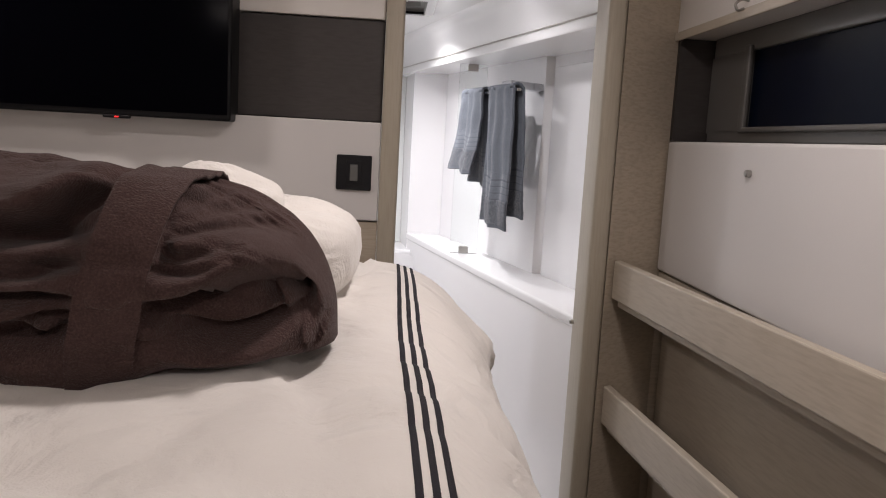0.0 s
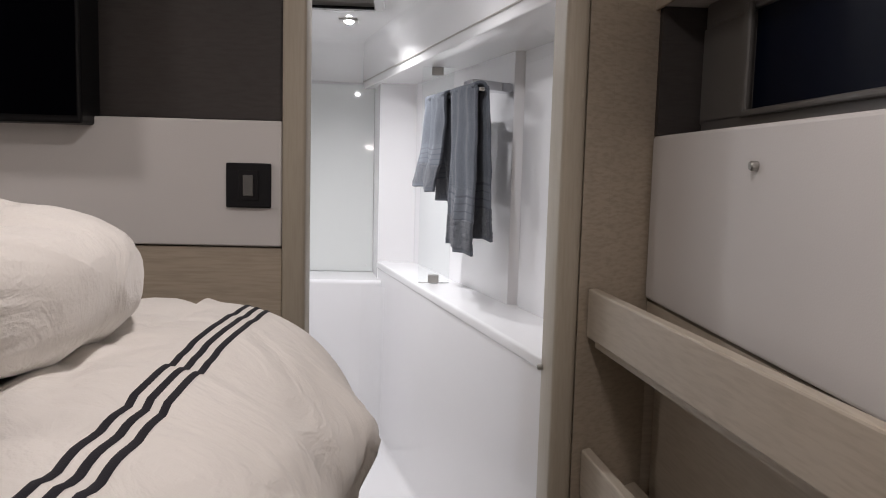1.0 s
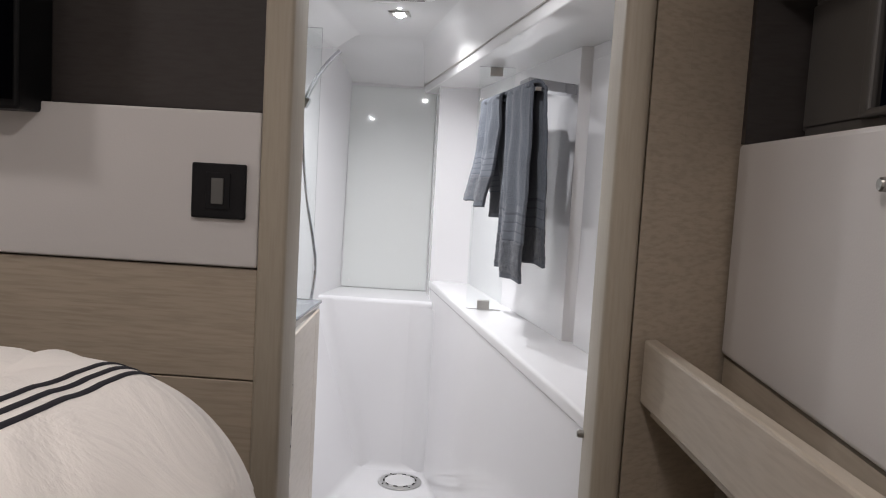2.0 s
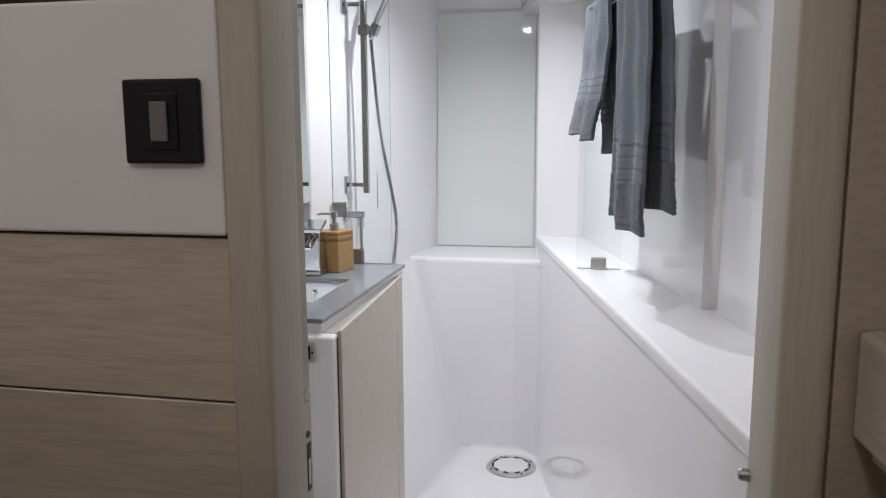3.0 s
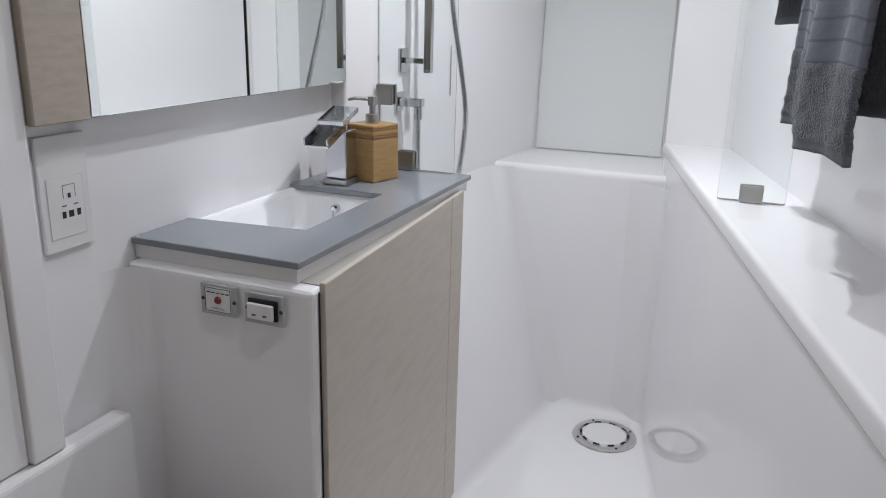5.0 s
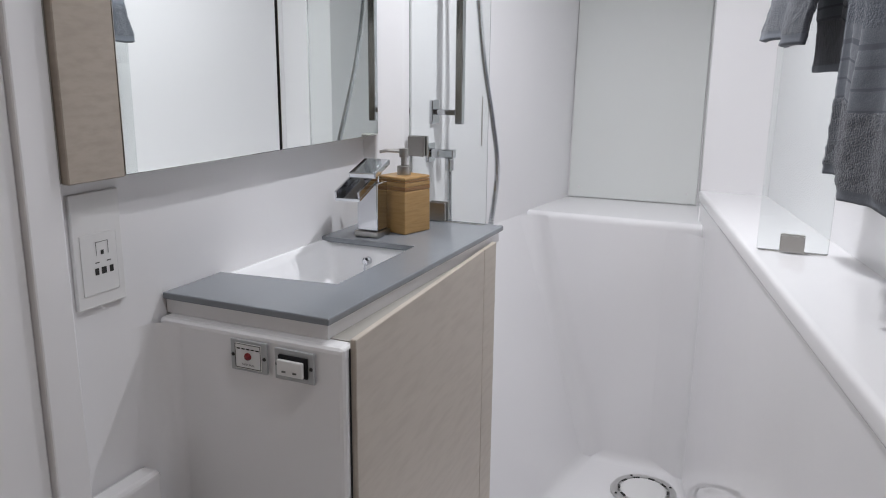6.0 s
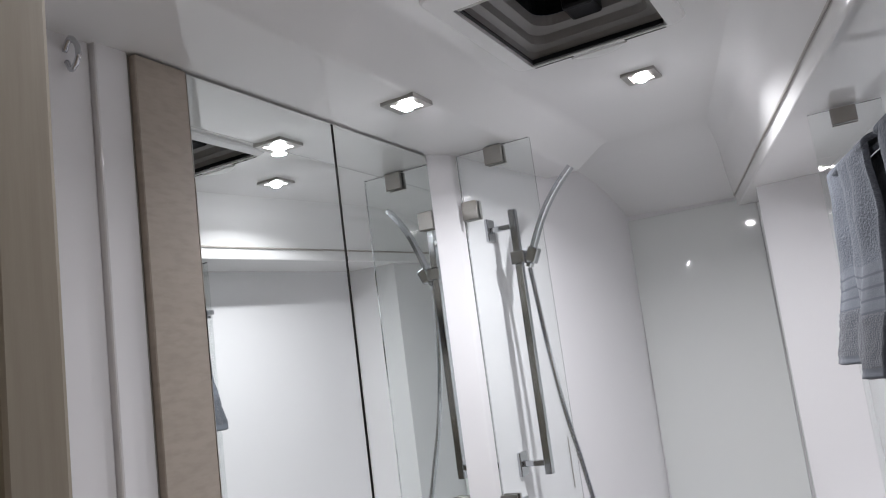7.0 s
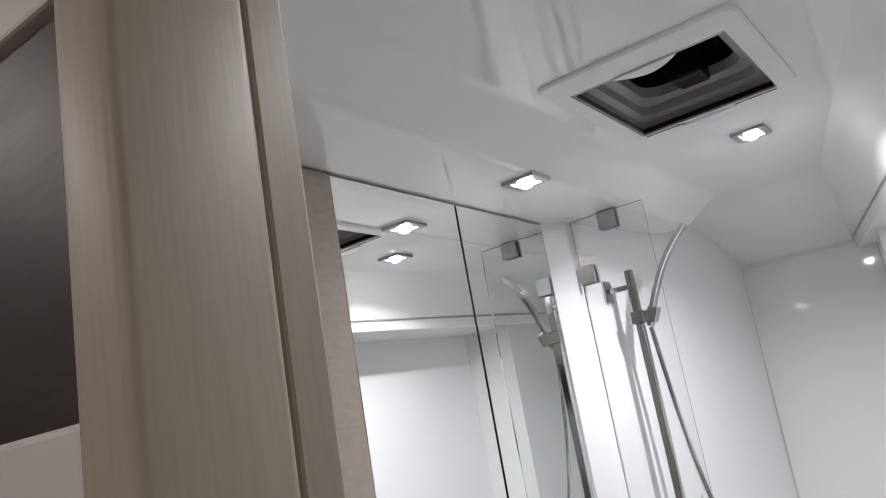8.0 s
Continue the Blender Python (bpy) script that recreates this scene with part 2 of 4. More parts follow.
LEDGE, SHELF, CEIL, SOFFIT, RTOP = 0.825, 0.745, 1.786, 1.730, 1.660
BACK = 4.27
# the end wall leans back with the hull
LEAN = Matrix.Translation((0.06, BACK, 0.745)) @ Matrix.Rotation(radians(2.0), 4, "Z") @ Matrix.Rotation(radians(-2.6), 4, "X") @ Matrix.Translation((-0.06, -BACK, -0.745))


# ---- bathroom shell ----
part("floor", prism([(-0.36, 2.05), (1.0, 2.05), (0.60, 4.2), (-0.36, 4.2)], -0.06, 0.0), GELCOAT)
tagged(bpy.data.objects["floor"], "glossy white moulded shower floor", "floor", kind="structure")


def moulded_wall(name, profile_at, ys, mat, label, bevel=0.0):
    """A moulded skin: a profile in x and z that changes along y, with body behind it."""
    bm = grid([[(x, y, z) for x, z in profile_at(y)] for y in ys], closed=True)
    bm.verts.ensure_lookup_table()
    n = len(profile_at(ys[0]))
    bm.faces.new([bm.verts[i] for i in range(n)])
    bm.faces.new([bm.verts[len(bm.verts) - n + i] for i in range(n)][::-1])
    ob = part(name, bm, mat)
    return tagged(ob, label, "wall", kind="structure")


def rounded(corner, a, b, r, n=5):
    """Points that round a profile's corner between the ways to a and b."""
    c, a, b = Vector(corner), Vector(a), Vector(b)
    da, db = (a - c).normalized(), (b - c).normalized()
    out = []
    for i in range(n + 1):
        t = i / n
        p0, p2 = c + da * r, c + db * r
        out.append(tuple((1 - t) ** 2 * p0 + 2 * t * (1 - t) * c + t * t * p2))
    return out


def side_low(y):
    f = front_x(y)
    foot = f + 0.010
    pts = [(1.45, -0.05), (foot - 0.03, -0.05)]
    pts += rounded((foot, 0.0), (foot - 0.1, 0.0), (f + 0.0045, LEDGE - 0.034), 0.03)
    pts += [(f + 0.0045, LEDGE - 0.034)]
    pts += rounded((f, LEDGE - 0.028), (f + 0.0045, LEDGE - 0.034), (f, LEDGE), 0.004, 3)
    pts += rounded((f, LEDGE), (f, 0.0), (1.45, LEDGE), 0.010)
    pts += [(1.45, LEDGE)]
    return pts


ys = [2.087 + (4.055 - 2.087) * i / 40 for i in range(41)]
ob = moulded_wall("wall_east", side_low, ys, GELCOAT, "glossy white moulded side wall with a ledge")
for f in ob.data.polygons:
    f.use_smooth = True
ob.modifiers.new("edge", "EDGE_SPLIT").split_angle = radians(28)
# recess back wall above the ledge, a return and the nearer liner panel
part("wall_recess", prism([(recess_x(4.03), 4.03), (recess_x(2.94), 2.94), (1.45, 2.94), (1.45, 4.03)], LEDGE - 0.01, 1.80), GELCOAT)
tagged(bpy.data.objects["wall_recess"], "glossy white back wall of the side recess", "wall", kind="structure")
part("wall_liner", prism([(recess_x(2.94) + 0.03, 2.938), (0.97, 2.087), (1.45, 2.087), (1.45, 2.938)], LEDGE - 0.01, 1.80, 0.006), GELCOAT)
tagged(bpy.data.objects["wall_liner"], "glossy white liner panel beside the doorway", "wall", kind="structure")

A, B = Vector((recess_x(2.94) + 0.03, 2.938)), Vector((0.97, 2.087))
out = Vector((-(A - B).y, (A - B).x)).normalized()
p0, p1 = A.lerp(B, 0.035), A.lerp(B, 0.96)
part("wall_liner_panel", prism([tuple(p0 + out * 0.001), tuple(p1 + out * 0.001), tuple(p1 + out * 0.009), tuple(p0 + out * 0.009)], LEDGE - 0.006, 1.592, 0.003, 2), GELCOAT)
tagged(bpy.data.objects["wall_liner_panel"], "raised glossy white panel on the liner beside the doorway", "wall panel", kind="structure")

LIP = RTOP - 0.028


# side soffit: fascia from the ceiling down to the recess top
def soffit_side(y):
    e = front_x(y) - 0.024
    pts = [(1.45, LIP)]
    pts += rounded((e + 0.004, LIP), (1.45, LIP), (e + 0.002, RTOP), 0.005, 3)
    pts += [(e + 0.002, RTOP), (e - 0.001, RTOP + 0.004)]
    pts += rounded((e - 0.055, CEIL + 0.002), (e - 0.001, RTOP + 0.004), (e - 0.3, CEIL + 0.002), 0.05)
    pts += [(e - 0.12, CEIL + 0.03), (1.45, CEIL + 0.03)]
    return pts


ob = moulded_wall("soffit_east", soffit_side, [2.087 + (4.35 - 2.087) * i / 30 for i in range(31)], SOFFIT_GEL, "white gelcoat soffit along the side")
for f in ob.data.polygons:
    f.use_smooth = True
ob.modifiers.new("edge", "EDGE_SPLIT").split_angle = radians(35)
part("trim", tube([(front_x(y) - 0.0262, y, RTOP + 0.004) for y in (2.09, 2.6, 3.2, 3.8, 4.3)], 0.0028, 6), SEAL, None)
tagged(bpy.data.objects["trim"], "brown-grey joint line along the soffit", "trim", kind="structure")

# back: low wall, shelf and the wall round the glass panel
part("wall_north_low", grid([[(x, y, z) for y, z in [(4.6, -0.05), (4.015, -0.05)] + rounded((4.045, 0.0), (3.9, 0.0), (3.975, SHELF), 0.03) + rounded((3.975, SHELF), (4.045, 0), (4.6, SHELF), 0.02) + [(4.6, SHELF)]] for x in (-0.40, 0.45)], closed=True), GELCOAT, smooth=True)
bpy.data.objects["wall_north_low"].modifiers.new("edge", "EDGE_SPLIT").split_angle = radians(28)
tagged(bpy.data.objects["wall_north_low"], "glossy white moulded low wall with a shelf", "wall", kind="structure")
bm = box(-0.40, 0.60, BACK + 0.004, BACK + 0.12, SHELF - 0.02, 1.85)
bmesh.ops.transform(bm, matrix=LEAN, verts=bm.verts)
part("wall_north", bm, GELCOAT)
tagged(bpy.data.objects["wall_north"], "white gelcoat end wall of the shower", "wall", kind="structure")
part("wall_north_return", prism([(0.284, 4.045), (0.247, BACK + 0.065), (0.80, BACK + 0.065), (0.80, 4.031), (0.45, 4.031)], SHELF - 0.02, 1.80), GELCOAT)
tagged(bpy.data.objects["wall_north_return"], "glossy white return beside the shower end", "wall", kind="structure")


def cove(name, low, high, way_a, way_b, r, z0, z1, label):
    """A hollow moulded fillet in an upright corner, which may lean from low to high."""
    rows = []
    for (x, y), z in ((low, z0), (high, z1)):
        c = Vector((x, y))
        a, b = c + Vector(way_a), c + Vector(way_b)
        out = c - (Vector(way_a).normalized() + Vector(way_b).normalized()) * 0.02
        rows.append([(p[0], p[1], z) for p in [tuple(out)] + rounded(c, a, b, r, 8)])
    ob = part(name, grid(rows, closed=True), GELCOAT, smooth=True)
    ob.modifiers.new("edge", "EDGE_SPLIT").split_angle = radians(50)
    return tagged(ob, label, "wall", kind="structure")


cove("wall_cove_east", (front_x(4.045) + 0.0105, 4.045), (front_x(3.975) + 0.006, 3.975), (-1, 0), (0.239, -1), 0.09, 0.0, SHELF - 0.021, "rounded white inner corner of the shower moulding")
cove("wall_cove_west", (0.024, 4.045), (-0.172, 3.976), (1, 0), (-0.16, -1), 0.06, 0.0, 0.735, "rounded white inner corner of the shower moulding")
cove("wall_cove_vanity", (-0.322, 2.7085), (-0.322, 2.7085), (1, 0), (0, -1), 0.05, 0.05, 0.782, "rounded white inner corner beside the vanity")

# west: shower wall, pilaster, cabinet wall, wall by the toilet
WEST = [(-0.249, 3.395), (-0.127, BACK + 0.065), (-0.45, BACK + 0.065), (-0.45, 3.395)]
part("wall_west_shower", prism(WEST, -0.02, 1.80), GELCOAT)
tagged(bpy.data.objects["wall_west_shower"], "glossy white shower wall", "wall", kind="structure")
part("wall_west_pilaster", prism([(-0.291, 3.3165), (-0.254, 3.368), (-0.249, 3.3945), (-0.45, 3.3945), (-0.45, 3.3165)], -0.02, 1.80, 0.004), GELCOAT)
tagged(bpy.data.objects["wall_west_pilaster"], "glossy white pilaster beside the mirror", "wall", kind="structure")
part("wall_west", box(-0.45, -0.322, 2.087, 3.344, -0.02, 1.80), GELCOAT)
tagged(bpy.data.objects["wall_west"], "glossy white wall behind the vanity", "wall", kind="structure")
part("wall_west_ledge", box(-0.321, -0.285, 2.087, 2.66, -0.02, 0.575, 0.008, 3), GELCOAT)
tagged(bpy.data.objects["wall_west_ledge"], "low white moulded ledge along the wall", "wall", kind="structure")
part("wall_west_panel", box(-0.321, -0.300, 2.087, 2.4932, 0.577, 1.752, 0.003), GELCOAT)
tagged(bpy.data.objects["wall_west_panel"], "flush white wall panel", "wall", kind="structure")
part("wall_west_trim", box(-0.321, -0.291, 2.494, 2.5445, 0.577, 1.752, 0.003), GELCOAT)
tagged(bpy.data.objects["wall_west_trim"], "white upright trim beside the wooden strip", "wall", kind="structure")


# ceiling: high middle, lower soffit over the vanity joined by a cove, slope at the far end
def ceiling_profile(y):
    e = front_x(y) + 0.02
    k = -0.05
    pts = [(-0.46, 1.84), (-0.46, SOFFIT)]
    pts += rounded((k - 0.06, SOFFIT), (-0.46, SOFFIT), (k + 0.02, CEIL), 0.012, 4)
    pts += rounded((k + 0.02, CEIL), (k - 0.06, SOFFIT), (e, CEIL), 0.018, 4)
    pts += [(e, CEIL), (e, 1.84)]
    return pts


HATCH = (0.045, 0.285, 2.845, 3.145)


def ceiling_piece(y0, y1, x0=-9, x1=9):
    """Part of the ceiling's underside between two y and within two x."""
    rows = []
    for k in range(9):
        y = y0 + (y1 - y0) * k / 8
        pts = ceiling_profile(y)[1:-1]
        rows.append([(min(max(x, x0), x1), y, z if x0 <= x <= x1 else CEIL) for x, z in pts])
    return rows


bm = bmesh.new()
for y0, y1, x0, x1 in ((2.087, HATCH[2], -9, 9), (HATCH[2], HATCH[3], -9, HATCH[0]), (HATCH[2], HATCH[3], HATCH[1], 9), (HATCH[3], 3.80, -9, 9)):
    vs = [[bm.verts.new(p) for p in row] for row in ceiling_piece(y0, y1, x0, x1)]
    for a, b in zip(vs, vs[1:]):
        for k in range(len(a) - 1):
            if (a[k].co - a[k + 1].co).length > 1e-5:
                bm.faces.new((a[k], a[k + 1], b[k + 1], b[k]))
bmesh.ops.remove_doubles(bm, verts=bm.verts, dist=1e-5)
ob = part("ceiling", bm, CEILING_GEL, smooth=True)
ob.modifiers.new("edge", "EDGE_SPLIT").split_angle = radians(40)
tagged(ob, "glossy white moulded bathroom ceiling", "ceiling", kind="structure")
slope_end = [(3.80 + (BACK + 0.075 - 3.80) * k / 24, CEIL - 0.141 * (k / 24) ** 2.4) for k in range(25)] + [(BACK + 0.075, 1.84), (3.80, 1.84)]
bm = grid([[(-0.46, y, z), (0.60, y, z)] for y, z in slope_end], closed=False)
ob = part("ceiling_slope", bm, CEILING_GEL, smooth=True)
ob.modifiers.new("edge", "EDGE_SPLIT").split_angle = radians(40)
tagged(ob, "white sloping ceiling end over the shower", "ceiling", kind="structure")

# ---- doorway and cabin walls ----
part("wall_bulkhead_west", box(-1.70, 0.1505, 2.032, 2.085, -0.05, 2.0), OAK_H)
tagged(bpy.data.objects["wall_bulkhead_west"], "pale oak veneered bulkhead", "wall", kind="structure")
part("wall_bulkhead_head", box(0.150, 1.45, 1.975, 2.085, 1.782, 2.0), OAK_H)
tagged(bpy.data.objects["wall_bulkhead_head"], "pale oak bulkhead over the doorway", "wall", kind="structure")
part("wall_bulkhead_east", prism([(0.736, 2.0), (0.736, 2.085), (1.45, 2.085), (1.45, 2.072), (0.90, 2.072), (0.80, 2.0)], -0.05, 1.781), OAK_P)
tagged(bpy.data.objects["wall_bulkhead_east"], "pale oak bulkhead beside the doorway", "wall", kind="structure")
part("wall_angled_panel", prism([(0.737, 1.962), (0.915, 2.070), (0.895, 2.0715), (0.737, 1.998)], -0.05, 1.95), OAK_P)
tagged(bpy.data.objects["wall_angled_panel"], "angled pale oak panel beside the door frame", "wall", kind="structure")

jamb = empty("door_frame", 0.2, 2.0, 0, "pale oak door frame with rounded edges and a strike plate", "door frame", kind="structure")
part("jamb", box(0.1525, 0.198, 1.962, 2.050, -0.05, 1.781, 0.007, 4), OAK_V, jamb, smooth=True)
part("jamb_stop", box(0.155, 0.189, 2.057, 2.088, -0.05, 1.781, 0.003), OAK_V, jamb)
part("jamb_gap", box(0.1555, 0.178, 2.0495, 2.0575, -0.04, 1.78), DARK, jamb)
part("jamb", box(0.690, 0.736, 1.957, 2.090, -0.05, 1.781, 0.012, 4), OAK_V, jamb, smooth=True)


def rounded_plate(y0, y1, z0, z1, x0, x1):
    """A flat plate with half-round ends."""
    r, c = (y1 - y0) / 2, (y0 + y1) / 2
    ring = [(c + r * math.cos(radians(15 * k)), z1 - r + r * math.sin(radians(15 * k))) for k in range(13)]
    ring += [(c - r * math.cos(radians(15 * k)), z0 + r - r * math.sin(radians(15 * k))) for k in range(13)]
    bm = bmesh.new()
    faces = [[bm.verts.new((x, y, z)) for y, z in ring] for x in (x0, x1)]
    bm.faces.new(faces[0])
    bm.faces.new(faces[1][::-1])
    for k in range(len(ring)):
        j = (k + 1) % len(ring)
        bm.faces.new((faces[0][k], faces[0][j], faces[1][j], faces[1][k]))
    return bm


plate = part("strike_plate", rounded_plate(2.062, 2.085, 0.715, 0.902, 0.1880, 0.1899), PLATE, jamb, "satin bronze strike plate with rounded ends")
part("latch_hole", box(0.1900, 0.1904, 2.069, 2.080, 0.775, 0.835), DARK, plate)
part("latch_tongue", box(0.1900, 0.1910, 2.0705, 2.077, 0.782, 0.815, 0.0004, 1), STEEL, plate)
for z, r in ((0.888, 0.0045), (0.846, 0.0048), (0.729, 0.0045)):
    ob = part("screw", lathe([(0.0006, -0.0005), (r, -0.0005), (r * 0.9, 0.0006), (0.0006, 0.0008)], 14), STEEL if r < 0.0047 else DARK, plate)
    ob.matrix_world = pose(0.1902, 2.0735, z, 0, 90, 0)
    if r < 0.0047:
        ob = part("screw_socket", lathe([(0.0003, 0.0), (0.0018, 0.0), (0.0018, 0.0006), (0.0003, 0.0006)], 6), DARK, plate)
        ob.matrix_world = pose(0.1906, 2.0735, z, 0, 90, 0)
bump = part("door_bumper", lathe([(0.0005, 0.0), (0.007, 0.0), (0.007, 0.008), (0.005, 0.011), (0.0005, 0.0115)], 16), STEEL)
bump.matrix_world = pose(0.6895, 2.068, 0.842, 0, -90, 0)
tagged(bump, "small dark metal door stud on the jamb", "door stud")

# ---- cabin: bulkhead panels ----
part("wall_panel_dark", box(-1.70, 0.1515, 2.000, 2.028, 1.342, 1.584, 0.002), DARK_PANEL)
tagged(bpy.data.objects["wall_panel_dark"], "dark brown veneer wall panel", "wall panel", kind="structure")
part("wall_panel_top", box(-1.70, 0.1515, 1.992, 2.028, 1.587, 1.96, 0.003), UPPER_WHITE)
tagged(bpy.data.objects["wall_panel_top"], "white lined upper wall panel", "wall panel", kind="structure")
part("wall_panel_white", box(-1.70, 0.1515, 1.966, 2.028, 1.099, 1.340, 0.004, 3), LEATHERETTE, smooth=False)
tagged(bpy.data.objects["wall_panel_white"], "white leatherette padded wall panel", "wall panel", kind="structure")
for z0, z1 in ((0.919, 1.096), (0.55, 0.9165), (0.0, 0.5475)):
    ob = part("wall_panel_oak", box(-1.70, 0.1515, 1.972, 2.028, z0, z1, 0.0012, 1), OAK_P)
    tagged(ob, "pale oak wall panel with horizontal grain", "wall panel", kind="structure")
part("wall_panel_batten", box(-1.70, 0.1512, 2.0285, 2.0315, 0.02, 1.95), DARK)
tagged(bpy.data.objects["wall_panel_batten"], "dark joint behind the wall panels", "wall panel", kind="structure")

# television on the bulkhead
tv = empty("television", -0.65, 1.93, 1.32, "black flat television hung on the dark panel", "television")
part("casing", box(-1.15, -0.197, 1.905, 1.9995, 1.322, 1.87, 0.006, 3), TV_PLASTIC, tv)
part("screen", box(-1.142, -0.205, 1.9025, 1.9045, 1.336, 1.862), TV_GLASS, tv, "glossy black screen")
part("sensor_bar", box(-0.485, -0.425, 1.902, 1.915, 1.316, 1.3235, 0.002), TV_PLASTIC, tv)
part("standby_lamp", box(-0.458, -0.449, 1.9005, 1.9022, 1.3175, 1.3205), glow("standby_red", (0.8, 0.02, 0.02), 1.5), tv, "small red standby lamp")

# light switch
sw = empty("light_switch", 0.0905, 1.949, 1.2165, "square black light switch with a grey rocker", "light switch")
part("plate", box(0.048, 0.133, 1.957, 1.9655, 1.174, 1.259, 0.003, 3), BLACK, sw)
part("frame", box(0.0715, 0.1095, 1.955, 1.9569, 1.188, 1.245, 0.001), BLACK, sw)
part("rocker", box(0.081, 0.100, 1.951, 1.9549, 1.1965, 1.2365, 0.0015), GREY_KEY, sw, "grey rocker")

# ---- cabin: hull side ----
part("wall_hull_panel", box(0.900, 0.93, -1.2, 2.056, 0.997, 1.336, 0.007, 3), LEATHERETTE)
tagged(bpy.data.objects["wall_hull_panel"], "white leatherette padded hull-side panel", "wall panel", kind="structure")
part("wall_hull_inner", box(0.906, 0.93, -1.2, 2.056, 0.91, 0.9915), OAK_Y)
tagged(bpy.data.objects["wall_hull_inner"], "pale oak lining under the padded hull panel", "wall", kind="structure")
part("wall_hull", box(1.10, 1.20, -1.5, 2.07, -0.05, 2.0), DARK_PANEL)
tagged(bpy.data.objects["wall_hull"], "dark hull side behind the linings", "wall", kind="structure")
part("wall_hull_top", box(0.900, 1.10, -1.2, 2.066, 1.598, 1.98, 0.006, 3), UPPER_WHITE)
tagged(bpy.data.objects["wall_hull_top"], "white lined upper hull side", "wall panel", kind="structure")
part("trim_window", box(0.892, 0.90, -1.2, 2.062, 1.590, 1.612, 0.003), OAK_Y)
tagged(bpy.data.objects["trim_window"], "pale oak lipping over the hull window", "trim", kind="structure")
part("wall_window_reveal", box(0.931, 1.10, -1.2, 2.07, 0.9, 1.337), WINDOW_FRAME)
tagged(bpy.data.objects["wall_window_reveal"], "dark grey sill of the hull window", "wall", kind="structure")
part("wall_window_end", box(0.905, 1.099, 2.045, 2.0715, 1.338, 1.597), DARK_PANEL)
tagged(bpy.data.objects["wall_window_end"], "dark brown end of the window recess", "wall", kind="structure")
win = empty("window_1", 1.0, 1.2, 1.34, "long dark hull window at night in a grey frame", "window", kind="structure")
W = 0.985
bm = box(W, W + 0.03, -1.1, 2.02, 1.338, 1.37, 0.004)
box(W, W + 0.03, -1.1, 2.02, 1.548, 1.597, 0.004, bm=bm)
box(W, W + 0.03, 1.81, 2.03, 1.36, 1.55, 0.004, bm=bm)
part("frame", bm, WINDOW_FRAME, win)
bm = box(W - 0.012, W, 1.795, 1.820, 1.365, 1.56, 0.004)
box(W - 0.012, W, -1.1, 1.82, 1.362, 1.374, 0.004, bm=bm)
part("gasket", bm, WINDOW_FRAME, win)
part("pane", box(W + 0.010, W + 0.016, -1.1, 1.82, 1.365, 1.55), NIGHT_GLASS, win, "black night-time pane")
# stud on the hull panel
stud = lathe([(0.0005, 0.011), (0.006, 0.011), (0.0075, 0.009), (0.0075, 0.0), (0.0005, 0.0)], 20)
ob = part("stud", stud, STEEL, smooth=False)
ob.matrix_world = pose(0.8995, 1.570, 1.274, 0, -90, 0)
tagged(ob, "small steel stud on the padded hull panel", "stud")
hk = part("coat_hook", tube(spline([(0.905, 1.66, 1.625), (0.885, 1.66, 1.628), (0.872, 1.66, 1.618), (0.878, 1.66, 1.606), (0.89, 1.66, 1.61)], 6), 0.003, 8), STEEL, smooth=True)
tagged(hk, "small metal hook on the upper lining", "hook")


def fiddle_shelf(name, z0, z1, base_z, label):
    """An open hull-side shelf: a lipped rail, its board and a back."""
    th = empty(name, 0.80, 1.2, base_z, label, "shelf")
    near, far = -1.0, 1.968
    x0, x1 = 0.757, 0.757 + 0.085 * (far - near)
    part("rail", prism([(x0, far), (x0 + 0.022, far + 0.014), (x1 + 0.022, near), (x1, near)], z0, z1, 0.004, 2), OAK_Y, th)
    part("board", prism([(x0 + 0.018, far - 0.002), (0.898, 2.05), (1.09, near), (x1 + 0.018, near)], z0 - 0.02, z0 - 0.002), OAK_Y, th)
    return th


fiddle_shelf("fiddle_shelf", 0.930, 1.028, 0.91, "pale oak shelf with a raised rail along the hull")
fiddle_shelf("fiddle_shelf", 0.598, 0.698, 0.57, "pale oak lower shelf with a raised rail along the hull")
part("wall_hull_low", prism([(0.93, 2.05), (1.09, -1.0), (1.10, -1.0), (1.10, 2.05)], 0.0, 0.90), OAK_Y)
tagged(bpy.data.objects["wall_hull_low"], "pale oak lining behind the shelves", "wall", kind="structure")
part("wall_shelf_divider", box(0.86, 1.08, 0.75, 0.77, 0.0, 0.908), OAK_Y)
tagged(bpy.data.objects["wall_shelf_divider"], "pale oak upright between the shelf bays", "wall", kind="structure")

# cabin shell
part("floor_cabin", box(-1.70, 1.20, -1.6, 1.985, -0.06, 0.02), CARPET)
tagged(bpy.data.objects["floor_cabin"], "dark cabin floor", "floor", kind="structure")
part("ceiling_cabin", box(-1.70, 1.20, -1.6, 1.985, 1.961, 2.02), UPPER_WHITE)
tagged(bpy.data.objects["ceiling_cabin"], "white lined cabin ceiling", "ceiling", kind="structure")
part("wall_south", box(-1.70, 1.20, -1.7, -1.6, -0.06, 2.02), UPPER_WHITE)
tagged(bpy.data.objects["wall_south"], "white lined wall", "wall", kind="structure")
part("wall_cabin_west", box(-1.80, -1.70, -1.7, 2.08, -0.06, 2.02), OAK_H)
tagged(bpy.data.objects["wall_cabin_west"], "pale oak side wall", "wall", kind="structure")
part("threshold", box(0.152, 0.735, 1.951, 2.087, -0.05, 0.06, 0.006), OAK_H)
tagged(bpy.data.objects["threshold"], "pale oak door threshold", "threshold", kind="structure")

# ---- bed ----
BED = 1.10


